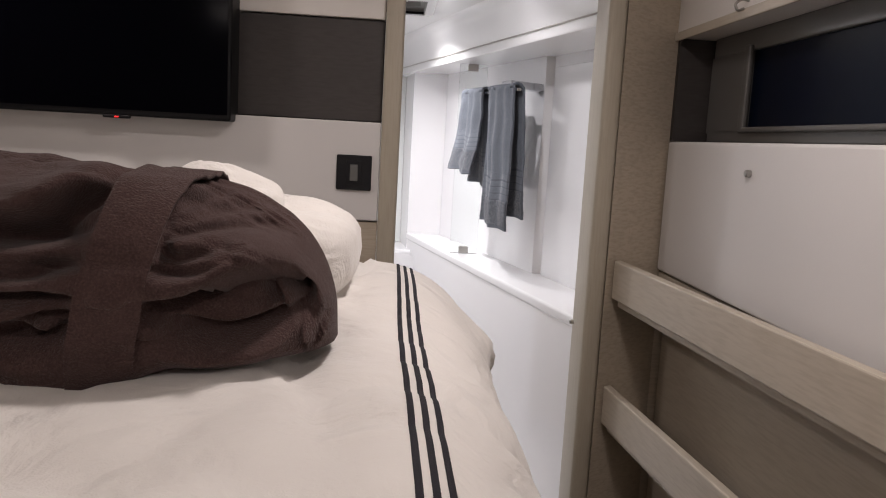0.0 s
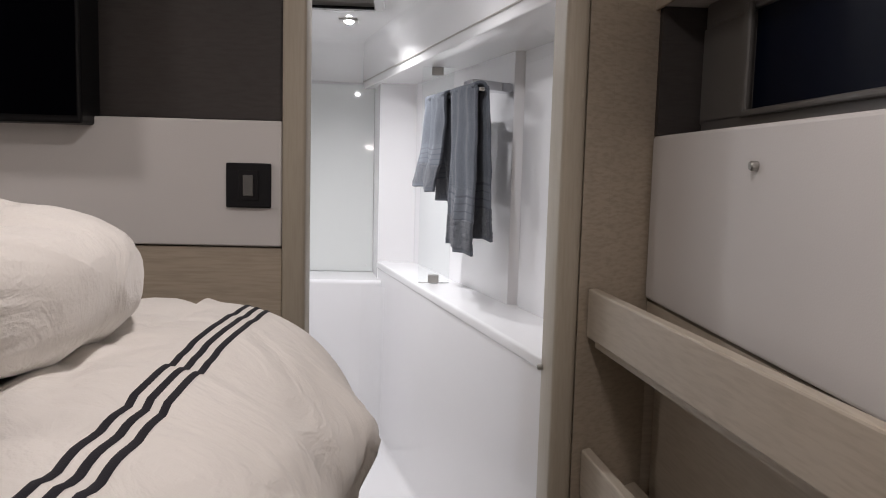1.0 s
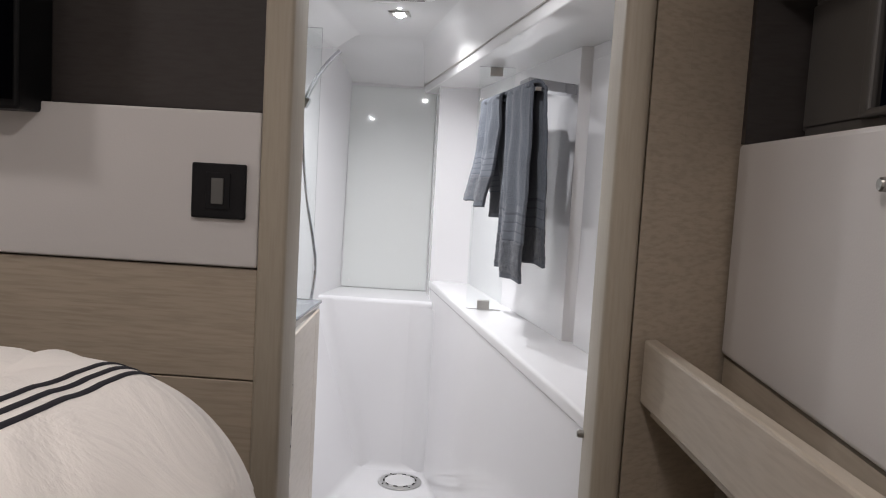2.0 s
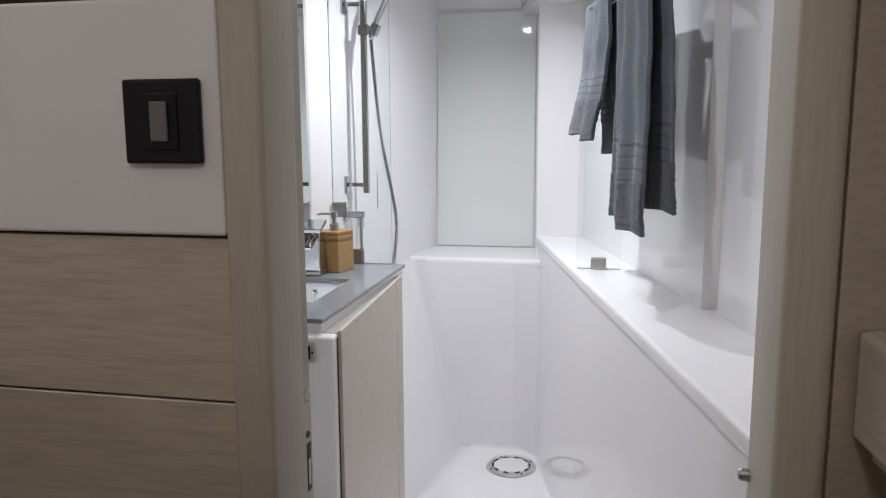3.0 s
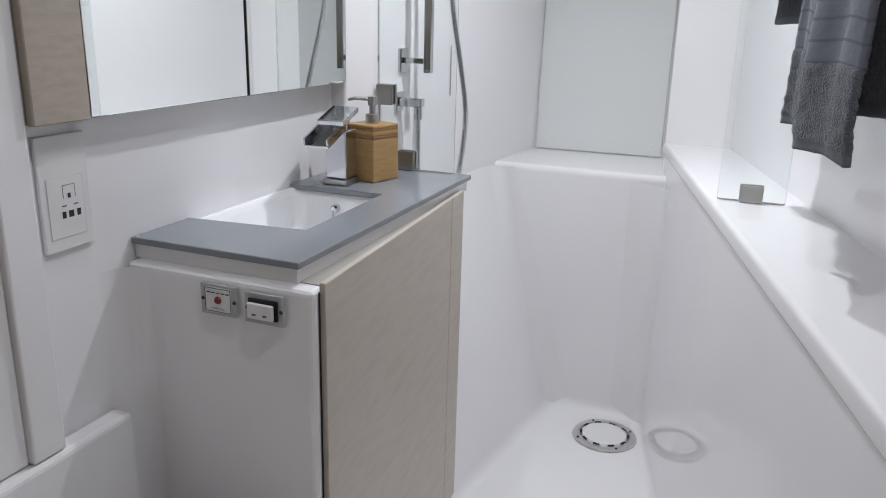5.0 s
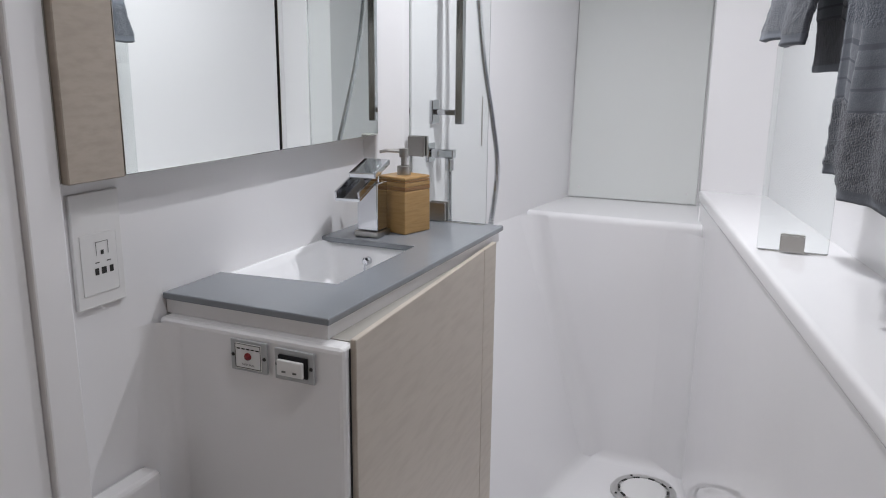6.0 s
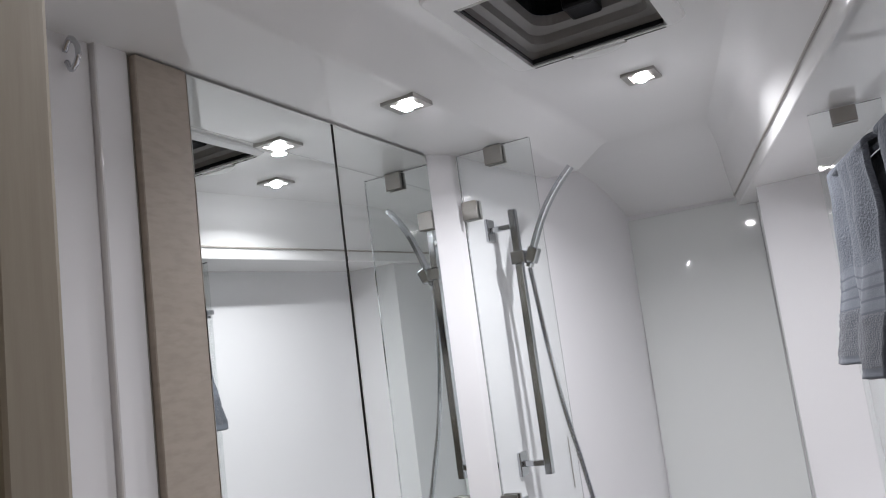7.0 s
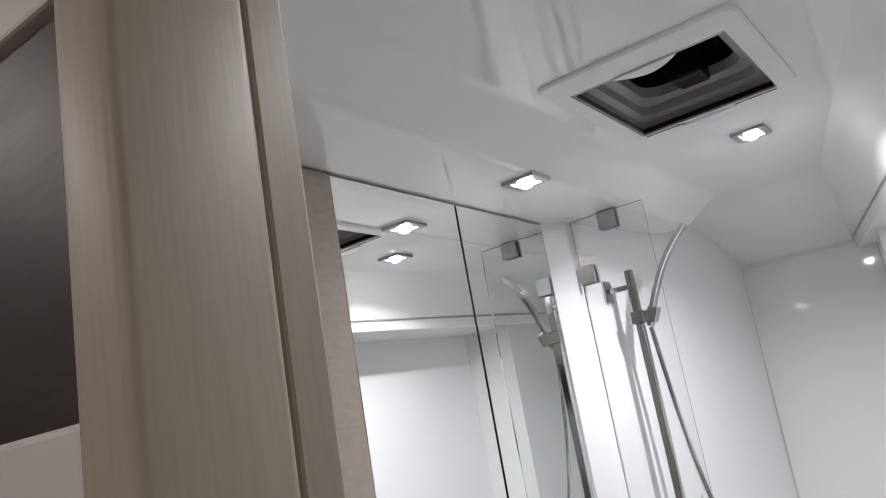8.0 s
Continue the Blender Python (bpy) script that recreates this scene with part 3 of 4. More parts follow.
def calm(x):
    """Less puckering under the braid."""
    return 1 - 0.97 * math.exp(-((x - 0.215) ** 2) / 0.0035)


def drape(x, y):
    """Height of the duvet over the bed, with its rounded edge and soft waves."""
    ix, iy, r = 0.165, 1.36, 0.172
    d = math.hypot(max(0, x - ix), max(0, y - iy))
    z = BED
    if d > 0:
        z -= r - math.sqrt(max(0, r * r - min(d, r) ** 2))
    z += 0.009 * (0.3 + 0.7 * calm(x)) * noise.noise((x * 5.5, y * 4.0, 3.1)) + 0.004 * calm(x) * noise.noise((x * 16, y * 11, 7.7)) + 0.0005 * noise.noise((x * 42, y * 42, 1.7))
    # puckers and a soft fold across the corner
    edge = math.exp(-((x - 0.30) ** 2) / 0.02) + 0.35
    z -= 0.020 * edge * calm(x) * max(0, 0.18 - abs(noise.noise((x * 7 + 1.1 * y, y * 3.2 - 1.5 * x, 5.5)))) / 0.18
    z -= 0.014 * edge * calm(x) * max(0, 0.14 - abs(noise.noise((x * 12 - 2 * y, y * 8 + x, 9.1)))) / 0.14
    z += 0.010 * math.exp(-((x - 0.145) ** 2) / 0.0006 - (y - 1.43) ** 2 / 0.003)
    z -= 0.006 * math.exp(-((y - 0.20 - 0.9 * (x + 0.1)) ** 2) / 0.0012) * (1 if x < 0.16 else 0.2)
    z -= 0.005 * calm(x) * math.exp(-((y - 1.33 - 0.5 * (x - 0.2)) ** 2) / 0.0003)
    return z


def duvet_point(u, v):
    """u, v: plan coordinates that run on past the edges, down the sides."""
    ix, iy, r = 0.165, 1.36, 0.172
    dx, dy = max(0, u - ix), max(0, v - iy)
    d = math.hypot(dx, dy)
    arc = r * math.pi / 2
    if d < 1e-9:
        return Vector((u, v, drape(u, v)))
    nx, ny = dx / d, dy / d
    a = min(d, arc) / r
    out = r * math.sin(a)
    down = r * (1 - math.cos(a)) + max(0, d - arc)
    bx, by = min(u, ix), min(v, iy)
    along = v if nx > ny else -u
    wave = min(1, d / arc)
    ripple = calm(u) * wave * (0.014 * noise.noise((along * 11, down * 2.5, 0.7)) + 0.008 * noise.noise((along * 26, down * 4, 4.0)) - 0.010 * max(0, 0.15 - abs(noise.noise((along * 9 + 6 * down, down * 7, 2.0)))) / 0.15)
    ear = 0.030 * math.exp(-((by + ny * out - 1.27) ** 2) / 0.005 - (down - 0.125) ** 2 / 0.0022) * nx
    o = out + ripple + ear - 0.10 * max(0, d - arc)
    top = drape(bx, by)
    p = Vector((bx + nx * o, by + ny * o, top - down))
    return p + Vector((0, 0, 0.0012 * noise.noise((u * 13, v * 13, 2.2))))


us = [-1.30 + 0.05 * i for i in range(20)] + [-0.30 + 0.0125 * i for i in range(74)]
vs = [-1.30 + 0.05 * i for i in range(24)] + [-0.10 + 0.0125 * i for i in range(147)]
bedding = empty("bed", -0.45, 0.1, 0.0, "low cabin bed with a white duvet edged in navy stripes", "bed")
part("base", box(-1.30, 0.20, -1.30, 1.33, 0.02, 0.80, 0.01), OAK_H, bedding)
part("mattress", box(-1.30, 0.24, -1.30, 1.36, 0.801, 0.99, 0.03, 3), LINEN, bedding)
ob = part("duvet", grid([[duvet_point(u, v) for v in vs] for u in us]), LINEN, bedding, "white duvet", smooth=True)
ob.modifiers.new("thick", "SOLIDIFY").thickness = 0.012
ob.modifiers["thick"].offset = -1
for k in range(3):
    c = 0.2045 + 0.0118 * k
    rows = []
    for v in [-0.10 + 0.0125 * i for i in range(136)]:
        w = c + 0.003 * math.sin(v * 3.2 + 0.6) - 0.003 - 0.005 * math.exp(-((v - 0.84) ** 2) / 0.09)
        rows.append([duvet_point(w + s * 0.0029, v) + Vector((0, 0, 0.0012 if abs(s) < 1 else 0.0002)) for s in (-1, -0.5, 0.5, 1)])
    part("stripe", grid(rows), STRIPE, bedding, "navy braid stripe", smooth=True)


# ---- rolled robe and white towel roll on the bed ----
def pressed(rows, centre, laps):
    """Presses overlapping folds into a bundle's front: each lap is a line in x and z with a depth and a width; the cloth above it swells over the cloth below."""
    p = np.array([[tuple(q) for q in row] for row in rows])
    x, z = p[..., 0] + centre[0], p[..., 2] + centre[2]
    front = np.clip((0.03 - p[..., 1]) / 0.06, 0, 1)
    out = np.zeros_like(x)
    for depth, width, knots in laps:
        pts = np.array([(q.x, q.y) for q in spline([(a, b, 0) for a, b in knots], 5)])
        best, side, along = np.full(x.shape, 9.0), np.ones(x.shape), np.zeros(x.shape)
        for i in range(len(pts) - 1):
            a, b = pts[i], pts[i + 1]
            e = b - a
            t = np.clip(((x - a[0]) * e[0] + (z - a[1]) * e[1]) / (e @ e), 0, 1)
            dx, dz = x - a[0] - t * e[0], z - a[1] - t * e[1]
            d = np.hypot(dx, dz)
            near = d < best
            best = np.where(near, d, best)
            side = np.where(near, np.sign(e[0] * dz - e[1] * dx), side)
            along = np.where(near, (i + t) / (len(pts) - 1), along)
        taper = np.sin(np.pi * np.clip(along, 0.04, 0.96)) ** 0.5
        d = best * side
        out += 2.5 * depth * taper * (0.30 * np.exp(-(((d - 1.6 * width) / (1.5 * width)) ** 2)) - np.exp(-((d / (0.75 * width)) ** 2)) - 0.35 * np.exp(-(((d + 1.2 * width) / (1.6 * width)) ** 2)))
    p[..., 1] -= out * front * 0.9
    p[..., 2] += out * front * 0.25 * np.sign(p[..., 2])
    return [[Vector(q) for q in row] for row in p]


def roll(name, centre, length, half_y, half_z, mat, folds, label, category, seed, turn=0.0, n=200, m=150, layers=((1.0, 0.0, 0.1),), crease=0.0, lump=0.0, sag=0.0, parent=None, span=(0.0, 1.0), proud=0.0, laps=()):
    """A soft cloth bundle: a squashed roll along x with rounded ends, laps and creases."""
    rows = []
    for i in range(n + 1):
        s = span[0] + (span[1] - span[0]) * i / n
        x = length * s
        e = min(s, 1 - s) * length
        k = 0.02
        for size, start, soft in layers:
            d = min(1.0, max(0.0, (e - start) / soft))
            k = max(k, size * math.sqrt(1 - (1 - d) ** 2) ** 0.8)
        row = []
        for j in range(m):
            a = math.tau * j / m
            ca, sa = math.cos(a), math.sin(a)
            p = 2.5 if sa > 0 else 4.5
            rr = (abs(ca) ** p + abs(sa) ** p) ** (-1 / p)
            y, z = half_y * rr * ca * k, half_z * rr * sa * k
            q = Vector((x * 5.2, y * 7, z * 7 + seed))
            disp = 0.016 * noise.noise(q) + 0.006 * noise.noise(q * 3.1) + 0.002 * noise.noise(q * 8)
            wr = noise.noise((x * 3.2 + 0.6 * a, a * 2.6 + 1.3 * x, seed))
            w2 = noise.noise((x * 6.5 - 0.8 * a, a * 4.2 + 2.5 * x, seed + 3))
            fall = min(1.0, e / 0.16)
            disp += fall * crease * (0.5 - 2.2 * max(0, 0.22 - abs(wr)) / 0.22 * 0.5) + fall * 0.5 * crease * (0.3 - max(0, 0.16 - abs(w2)) / 0.16)
            if lump:
                disp += lump * noise.noise((x * 6.5, a * 1.3, seed + 8)) * (1 if sa > -0.2 else 0.3)
            for fa, fs, fw, depth, skew in folds:
                da = (a - fa - skew * (s - 0.5) + math.pi) % math.tau - math.pi
                g = math.exp(-((da / fw) ** 2))
                edge = math.tanh(da / (0.35 * fw))
                disp += depth * (g * edge * 0.6 - 0.8 * math.exp(-((da / (0.22 * fw)) ** 2))) * fs(s)
            z += (k - 1) * half_z * sag
            nrm = Vector((0, ca * half_z, sa * half_y)).normalized()
            disp += proud
            row.append(Vector((x + 0.02 * math.sin(a) * (proud > 0), y, max(z, -half_z * 0.86))) + nrm * disp * (0.3 + 0.7 * k))
        rows.append(row)
    if laps:
        rows = pressed(rows, centre, laps)
    bm = grid(rows, closed=True)
    bm.verts.ensure_lookup_table()
    if not proud:
        bm.faces.new([bm.verts[-(j + 1)] for j in range(m)])
        bm.faces.new([bm.verts[j] for j in range(m)])
    bmesh.ops.transform(bm, matrix=Matrix.Translation(centre) @ Matrix.Rotation(radians(turn), 4, "Z"), verts=bm.verts)
    ob = part(name, bm, mat, parent, smooth=True)
    if proud:
        ob.modifiers.new("thick", "SOLIDIFY").thickness = -0.003
    return ob if parent else tagged(ob, label, category)


full = lambda s: 1.0
left = lambda s: 1 / (1 + math.exp((s - 0.55) * 22))
robe_folds = [(2.75, left, 0.20, 0.010, 0.9), (2.2, left, 0.18, 0.010, 1.5), (3.3, left, 0.20, 0.012, -0.8), (3.9, left, 0.22, 0.012, 0.5)]
robe_laps = [
    # the rolled end: outer seam, second layer, open mouth and the rolled core in it
    (0.022, 0.008, [(-0.010, 1.236), (0.013, 1.250), (0.047, 1.254), (0.083, 1.242), (0.110, 1.219), (0.128, 1.191), (0.132, 1.163), (0.122, 1.138)]),
    (0.014, 0.007, [(-0.010, 1.228), (0.023, 1.239), (0.059, 1.237), (0.089, 1.222), (0.108, 1.200), (0.116, 1.175)]),
    (0.011, 0.006, [(-0.008, 1.219), (0.025, 1.228), (0.055, 1.226), (0.080, 1.212)]),
    (0.032, 0.011, [(-0.018, 1.158), (0.008, 1.161), (0.029, 1.167), (0.053, 1.177), (0.071, 1.178), (0.089, 1.173), (0.101, 1.159), (0.102, 1.142)]),
    (0.020, 0.008, [(0.092, 1.141), (0.071, 1.134), (0.047, 1.127), (0.023, 1.129), (-0.002, 1.140)]),
    (0.009, 0.006, [(0.068, 1.170), (0.075, 1.158), (0.083, 1.146)]),
    (0.009, 0.008, [(-0.012, 1.211), (0.004, 1.204), (0.035, 1.207)]),
    (0.006, 0.007, [(-0.010, 1.194), (0.014, 1.191), (0.045, 1.197)]),
    # the side beyond the belt: a sleeve over folds
    (0.022, 0.011, [(-0.150, 1.222), (-0.105, 1.229), (-0.078, 1.246), (-0.050, 1.262)]),
    (0.012, 0.009, [(-0.150, 1.214), (-0.120, 1.219), (-0.087, 1.225), (-0.060, 1.231)]),
    (0.012, 0.009, [(-0.150, 1.186), (-0.110, 1.190), (-0.090, 1.196), (-0.068, 1.200)]),
    (0.016, 0.009, [(-0.170, 1.163), (-0.123, 1.163), (-0.090, 1.166), (-0.066, 1.166)]),
    (0.016, 0.008, [(-0.170, 1.141), (-0.123, 1.141), (-0.095, 1.147), (-0.066, 1.152)]),
    (0.014, 0.008, [(-0.160, 1.128), (-0.120, 1.130), (-0.088, 1.131), (-0.074, 1.144)]),
]
robe = empty("bath_robe", -0.2, 0.805, BED, "rolled dark brown fleece bath robe lying on the bed", "bath robe")
shape = dict(layers=((1.0, 0.0, 0.25),), crease=0.006, lump=0.008, sag=0.8, parent=robe, turn=1.5)
roll("roll", (-0.52, 0.805, BED + 0.076), 0.65, 0.178, 0.091, ROBE, robe_folds, "", "", 4.0, n=280, m=220, laps=robe_laps, **shape)
roll("belt", (-0.52, 0.805, BED + 0.076), 0.65, 0.178, 0.091, ROBE, [], "", "", 4.0, n=30, m=110, span=(0.700, 0.775), proud=0.004, **{**shape, "crease": 0.003})
white_folds = [(2.4, left, 0.26, 0.006, 1.0), (1.5, full, 0.24, 0.003, 1.6), (0.4, full, 0.2, 0.005, 0.6)]
roll("towel_roll", (-0.45, 1.130, BED + 0.053), 0.592, 0.152, 0.062, FLUFFY, white_folds, "rolled white towelling bundle on the bed behind the robe", "towel", 9.0, turn=-1.0, n=130, m=110, layers=((1.0, 0.0, 0.085),), crease=0.014, lump=0.010)
roll("towel_peak", (-0.130, 1.10, BED + 0.109), 0.165, 0.070, 0.034, FLUFFY, white_folds, "folded white towelling laid on the rolled bundle", "towel", 15.0, turn=4, n=80, m=80, layers=((1.0, 0.0, 0.06),), crease=0.016, lump=0.022)

# ---- shower end: glass panel, floor, drain ----
panel = empty("wall_glass_panel", 0.06, BACK, SHELF, "pale green-white back-painted glass panel", "glass panel", kind="structure")
part("pane", box(-0.131, 0.251, BACK - 0.002, BACK + 0.0035, 0.7475, 1.652, 0.0015, 1), FROSTED, panel)
panel.children[0].matrix_world = LEAN
for x in (-0.10, 0.222):
    ob = part("fixing", lathe([(0.0005, 0.0), (0.0045, 0.0), (0.004, 0.002), (0.0005, 0.0025)], 16), WHITE_PLASTIC, panel)
    ob.matrix_world = LEAN @ pose(x, BACK - 0.002, 0.778, 90, 0, 0)


def toe(y):
    """The moulded side, which slopes in from the shower wall to the floor."""
    foot = -0.02 + 0.16 * (y - 3.76)
    top = -0.249 + 0.13 * (y - 3.395) - 0.001
    pts = [(-0.34, -0.04), (-0.34, 0.742), (top, 0.742)]
    pts += rounded((foot, 0.0), (top, 0.742), (foot + 0.1, 0.0), 0.03)
    return pts + [(foot + 0.03, -0.04)]


part("wall_west_low", grid([[(x, y, z) for x, z in toe(y)] for y in (3.396, 3.75, 4.05)], closed=True), GELCOAT, smooth=True)
tagged(bpy.data.objects["wall_west_low"], "white moulded shower side sloping in to the floor", "wall", kind="structure")
bpy.data.objects["wall_west_low"].modifiers.new("edge", "EDGE_SPLIT").split_angle = radians(28)

drain = empty("floor_drain", 0.217, 3.895, 0.0, "round white shower drain with a slotted steel rim", "drain")
DX, DY = 0.217, 3.895
part("rim", lathe([(0.088, 0.0012), (0.090, 0.003), (0.088, 0.0065), (0.071, 0.0075), (0.070, 0.004), (0.088, 0.0012)][:5], 48, (DX, DY, 0)), material("drain_steel", (0.72, 0.72, 0.71), 0.35, metal=1.0, spread=0.04), drain, "brushed steel rim")
part("cover", lathe([(0.0005, 0.011), (0.055, 0.011), (0.062, 0.009), (0.064, 0.0035), (0.0005, 0.003)], 48, (DX, DY, 0)), WHITE_PLASTIC, drain, "white cover")
for k in range(10):
    a = k * math.tau / 10 + 0.15
    slot = box(-0.009, 0.009, -0.0035, 0.0035, 0, 0.0012, m=Matrix.Translation((DX + 0.0655 * math.cos(a), DY + 0.0655 * math.sin(a), 0.0085)) @ Matrix.Rotation(a + math.pi / 2, 4, "Z"))
    part("slot", slot, DARK, drain)
for k in range(4):
    a = k * math.tau / 4 + 0.6
    part("screw", lathe([(0.0005, 0.0075), (0.0035, 0.0075), (0.003, 0.009), (0.0005, 0.0092)], 10, (DX + 0.080 * math.cos(a), DY + 0.080 * math.sin(a), 0)), DARK, drain)

# ---- vanity ----
van = empty("vanity_cabinet", -0.16, 3.0, 0.0, "white vanity cabinet with a bleached oak door", "cabinet")
part("body", prism([(-0.3205, 2.708), (-0.005, 2.708), (-0.043, 3.352), (-0.2475, 3.385), (-0.252, 3.37), (-0.305, 3.342), (-0.3205, 3.342), (-0.3205, 3.168), (-0.098, 3.168), (-0.098, 2.846), (-0.3205, 2.846)], 0.10, 0.787, 0.009, 3), GELCOAT, van)
part("toe_kick", prism([(-0.3205, 2.74), (-0.05, 2.74), (-0.09, 3.34), (-0.3205, 3.34)], 0.0, 0.0995), GELCOAT, van)
slope = -0.038 / 0.644


def front_panel(y0, y1, z0, z1, out=0.010):
    f = lambda y: -0.005 + slope * (y - 2.708)
    return prism([(f(y0) + 0.0008, y0), (f(y0) + out, y0), (f(y1) + out, y1), (f(y1) + 0.0008, y1)], z0, z1, 0.0012, 1)


part("door", front_panel(2.722, 3.268, 0.085, 0.797), OAK_LIGHT, van, "bleached oak door")
part("filler", front_panel(3.2705, 3.346, 0.085, 0.797), OAK_LIGHT, van, "bleached oak filler strip")
part("gap", front_panel(2.7185, 2.7215, 0.085, 0.785, 0.0022), DARK, van)
# thin grey sheet over the body's white top: shade below the worktop, as colour
part("shadow_gap", prism([(-0.043, 2.735), (-0.0065, 2.735), (-0.043, 3.345)], 0.7872, 0.7885), SEAL, van)
part("neck", prism([(-0.3205, 2.729), (-0.043, 2.729), (-0.044, 3.392), (-0.2475, 3.38), (-0.26, 3.36), (-0.30, 3.34), (-0.3205, 3.34), (-0.3205, 3.168), (-0.098, 3.168), (-0.098, 2.846), (-0.3205, 2.846)], 0.7875, 0.8092), GELCOAT, van)

top = prism([(-0.3205, 2.722), (-0.037, 2.722), (-0.038, 3.402), (-0.2465, 3.402), (-0.251, 3.3715), (-0.3055, 3.343), (-0.3205, 3.343), (-0.3205, 3.147), (-0.118, 3.150), (-0.113, 2.868), (-0.3205, 2.850)], 0.8095, 0.820, 0.002, 2)
ob = part("worktop", top, COUNTER)
tagged(ob, "grey quartz worktop cut out round the basin", "worktop")

basin = empty("wash_basin", -0.21, 3.0, 0.70, "white rectangular basin set under the grey worktop", "basin")
rows = []
for inset, z in ((-0.006, 0.8088), (0.0, 0.808), (0.004, 0.795), (0.012, 0.745), (0.03, 0.72), (0.06, 0.712), (0.10, 0.709)):
    x0, x1, y0, y1 = -0.3195 + inset * 0.9, -0.106 - inset * 0.9, 2.856 + inset, 3.158 - inset
    c = 0.028 if inset < 0.05 else 0.02
    ring = []
    for cx, cy, a0 in ((x1 - c, y1 - c, 0), (x0 + c, y1 - c, 90), (x0 + c, y0 + c, 180), (x1 - c, y0 + c, 270)):
        for k in range(6):
            a = radians(a0 + 18 * k)
            ring.append((cx + c * math.cos(a), cy + c * math.sin(a), z))
    rows.append(ring)
bm = grid(rows, closed=True)
bm.verts.ensure_lookup_table()
bm.faces.new([bm.verts[len(bm.verts) - 24 + k] for k in range(24)])
ob = part("bowl", bm, CERAMIC, basin, smooth=True)
ob.modifiers.new("thick", "SOLIDIFY").thickness = -0.004
part("waste", lathe([(0.0005, 0.714), (0.018, 0.714), (0.022, 0.711), (0.022, 0.708), (0.0005, 0.708)], 24, (-0.21, 3.0, 0)), CHROME, basin, "chrome waste")
ob = part("overflow", lathe([(0.0005, 0.0), (0.008, 0.0), (0.008, 0.012), (0.005, 0.016), (0.0005, 0.016)], 16), CHROME, basin, "chrome overflow")
ob.matrix_world = pose(-0.218, 3.150, 0.782, 90, 0, 0)
part("chain", tube([(-0.218, 3.134, 0.78), (-0.218, 3.132, 0.75), (-0.217, 3.120, 0.720)], 0.0022, 8), CHROME, basin)

# mixer tap
tap = empty("basin_tap", -0.236, 3.20, 0.82, "square chrome basin mixer with an open waterfall spout", "tap")
part("base", box(-0.262, -0.210, 3.172, 3.224, 0.8205, 0.832, 0.002), STEEL, tap)
part("column", prism([(-0.258, 3.178), (-0.214, 3.178), (-0.214, 3.220), (-0.258, 3.220)], 0.8325, 0.925, 0.002), CHROME, tap)
m = Matrix.Translation((-0.232, 3.112, 0.918)) @ Matrix.Rotation(radians(9), 4, "Z") @ Matrix.Rotation(radians(13), 4, "X")
bm = box(-0.024, 0.024, -0.020, 0.10, -0.011, -0.005, 0.001, m=m)
box(-0.024, -0.020, -0.020, 0.10, -0.0045, 0.008, 0.001, bm=bm, m=m)
box(0.020, 0.024, -0.020, 0.10, -0.0045, 0.008, 0.001, bm=bm, m=m)
part("spout", bm, CHROME, tap)
m = Matrix.Translation((-0.226, 3.175, 0.953)) @ Matrix.Rotation(radians(10), 4, "Z") @ Matrix.Rotation(radians(11), 4, "X")
bm = box(-0.026, 0.026, -0.048, 0.040, -0.003, 0.008, 0.002, m=m)
part("handle", bm, CHROME, tap)
part("cartridge", lathe([(0.0005, 0.9255), (0.017, 0.9255), (0.017, 0.955), (0.0005, 0.955)], 24, (-0.236, 3.20, 0)), CHROME, tap)

# soap dispenser
soap = empty("soap_dispenser", -0.185, 3.275, 0.82, "square bamboo soap dispenser with a steel pump", "soap dispenser")
R = Matrix.Translation((-0.203, 3.268, 0)) @ Matrix.Rotation(radians(-16), 4, "Z")


def block(z0, z1, h0, h1, bevel=0.002):
    bm = bmesh.new()
    a = [bm.verts.new((sx * h0, sy * h0, z0)) for sx, sy in ((-1, -1), (1, -1), (1, 1), (-1, 1))]
    b = [bm.verts.new((sx * h1, sy * h1, z1)) for sx, sy in ((-1, -1), (1, -1), (1, 1), (-1, 1))]
    bm.faces.new(a[::-1])
    bm.faces.new(b)
    for i in range(4):
        bm.faces.new((a[i], a[(i + 1) % 4], b[(i + 1) % 4], b[i]))
    bmesh.ops.bevel(bm, geom=bm.edges[:], offset=bevel, segments=2, affect="EDGES", profile=0.5)
    bmesh.ops.transform(bm, matrix=R, verts=bm.verts)
    return bm


part("body", block(0.8205, 0.905, 0.0372, 0.0368), BAMBOO, soap)
part("band", block(0.9055, 0.913, 0.0368, 0.0368, 0.0008), BAMBOO_DARK, soap, "dark bamboo band")
part("shoulder", block(0.9135, 0.921, 0.0368, 0.0367, 0.0008), BAMBOO, soap)
part("band", block(0.9215, 0.926, 0.0367, 0.0367, 0.0008), BAMBOO_DARK, soap, "dark bamboo band")
part("top", block(0.9265, 0.932, 0.0367, 0.0364, 0.0015), BAMBOO, soap)
px, py = -0.203, 3.268
part("collar", lathe([(0.0005, 0.9325), (0.0135, 0.9325), (0.0135, 0.949), (0.012, 0.950), (0.0005, 0.950)], 24, (px, py, 0)), STEEL, soap, "steel collar")
part("stem", lathe([(0.0005, 0.9505), (0.006, 0.9505), (0.006, 0.966), (0.009, 0.967), (0.009, 0.984), (0.0005, 0.985)], 20, (px, py, 0)), STEEL, soap, "steel pump head")
part("nozzle", tube([(px - 0.008, py - 0.004, 0.979), (px - 0.03, py - 0.016, 0.980), (px - 0.042, py - 0.022, 0.977)], [0.0042, 0.0036, 0.003], 10), STEEL, soap, "steel nozzle")


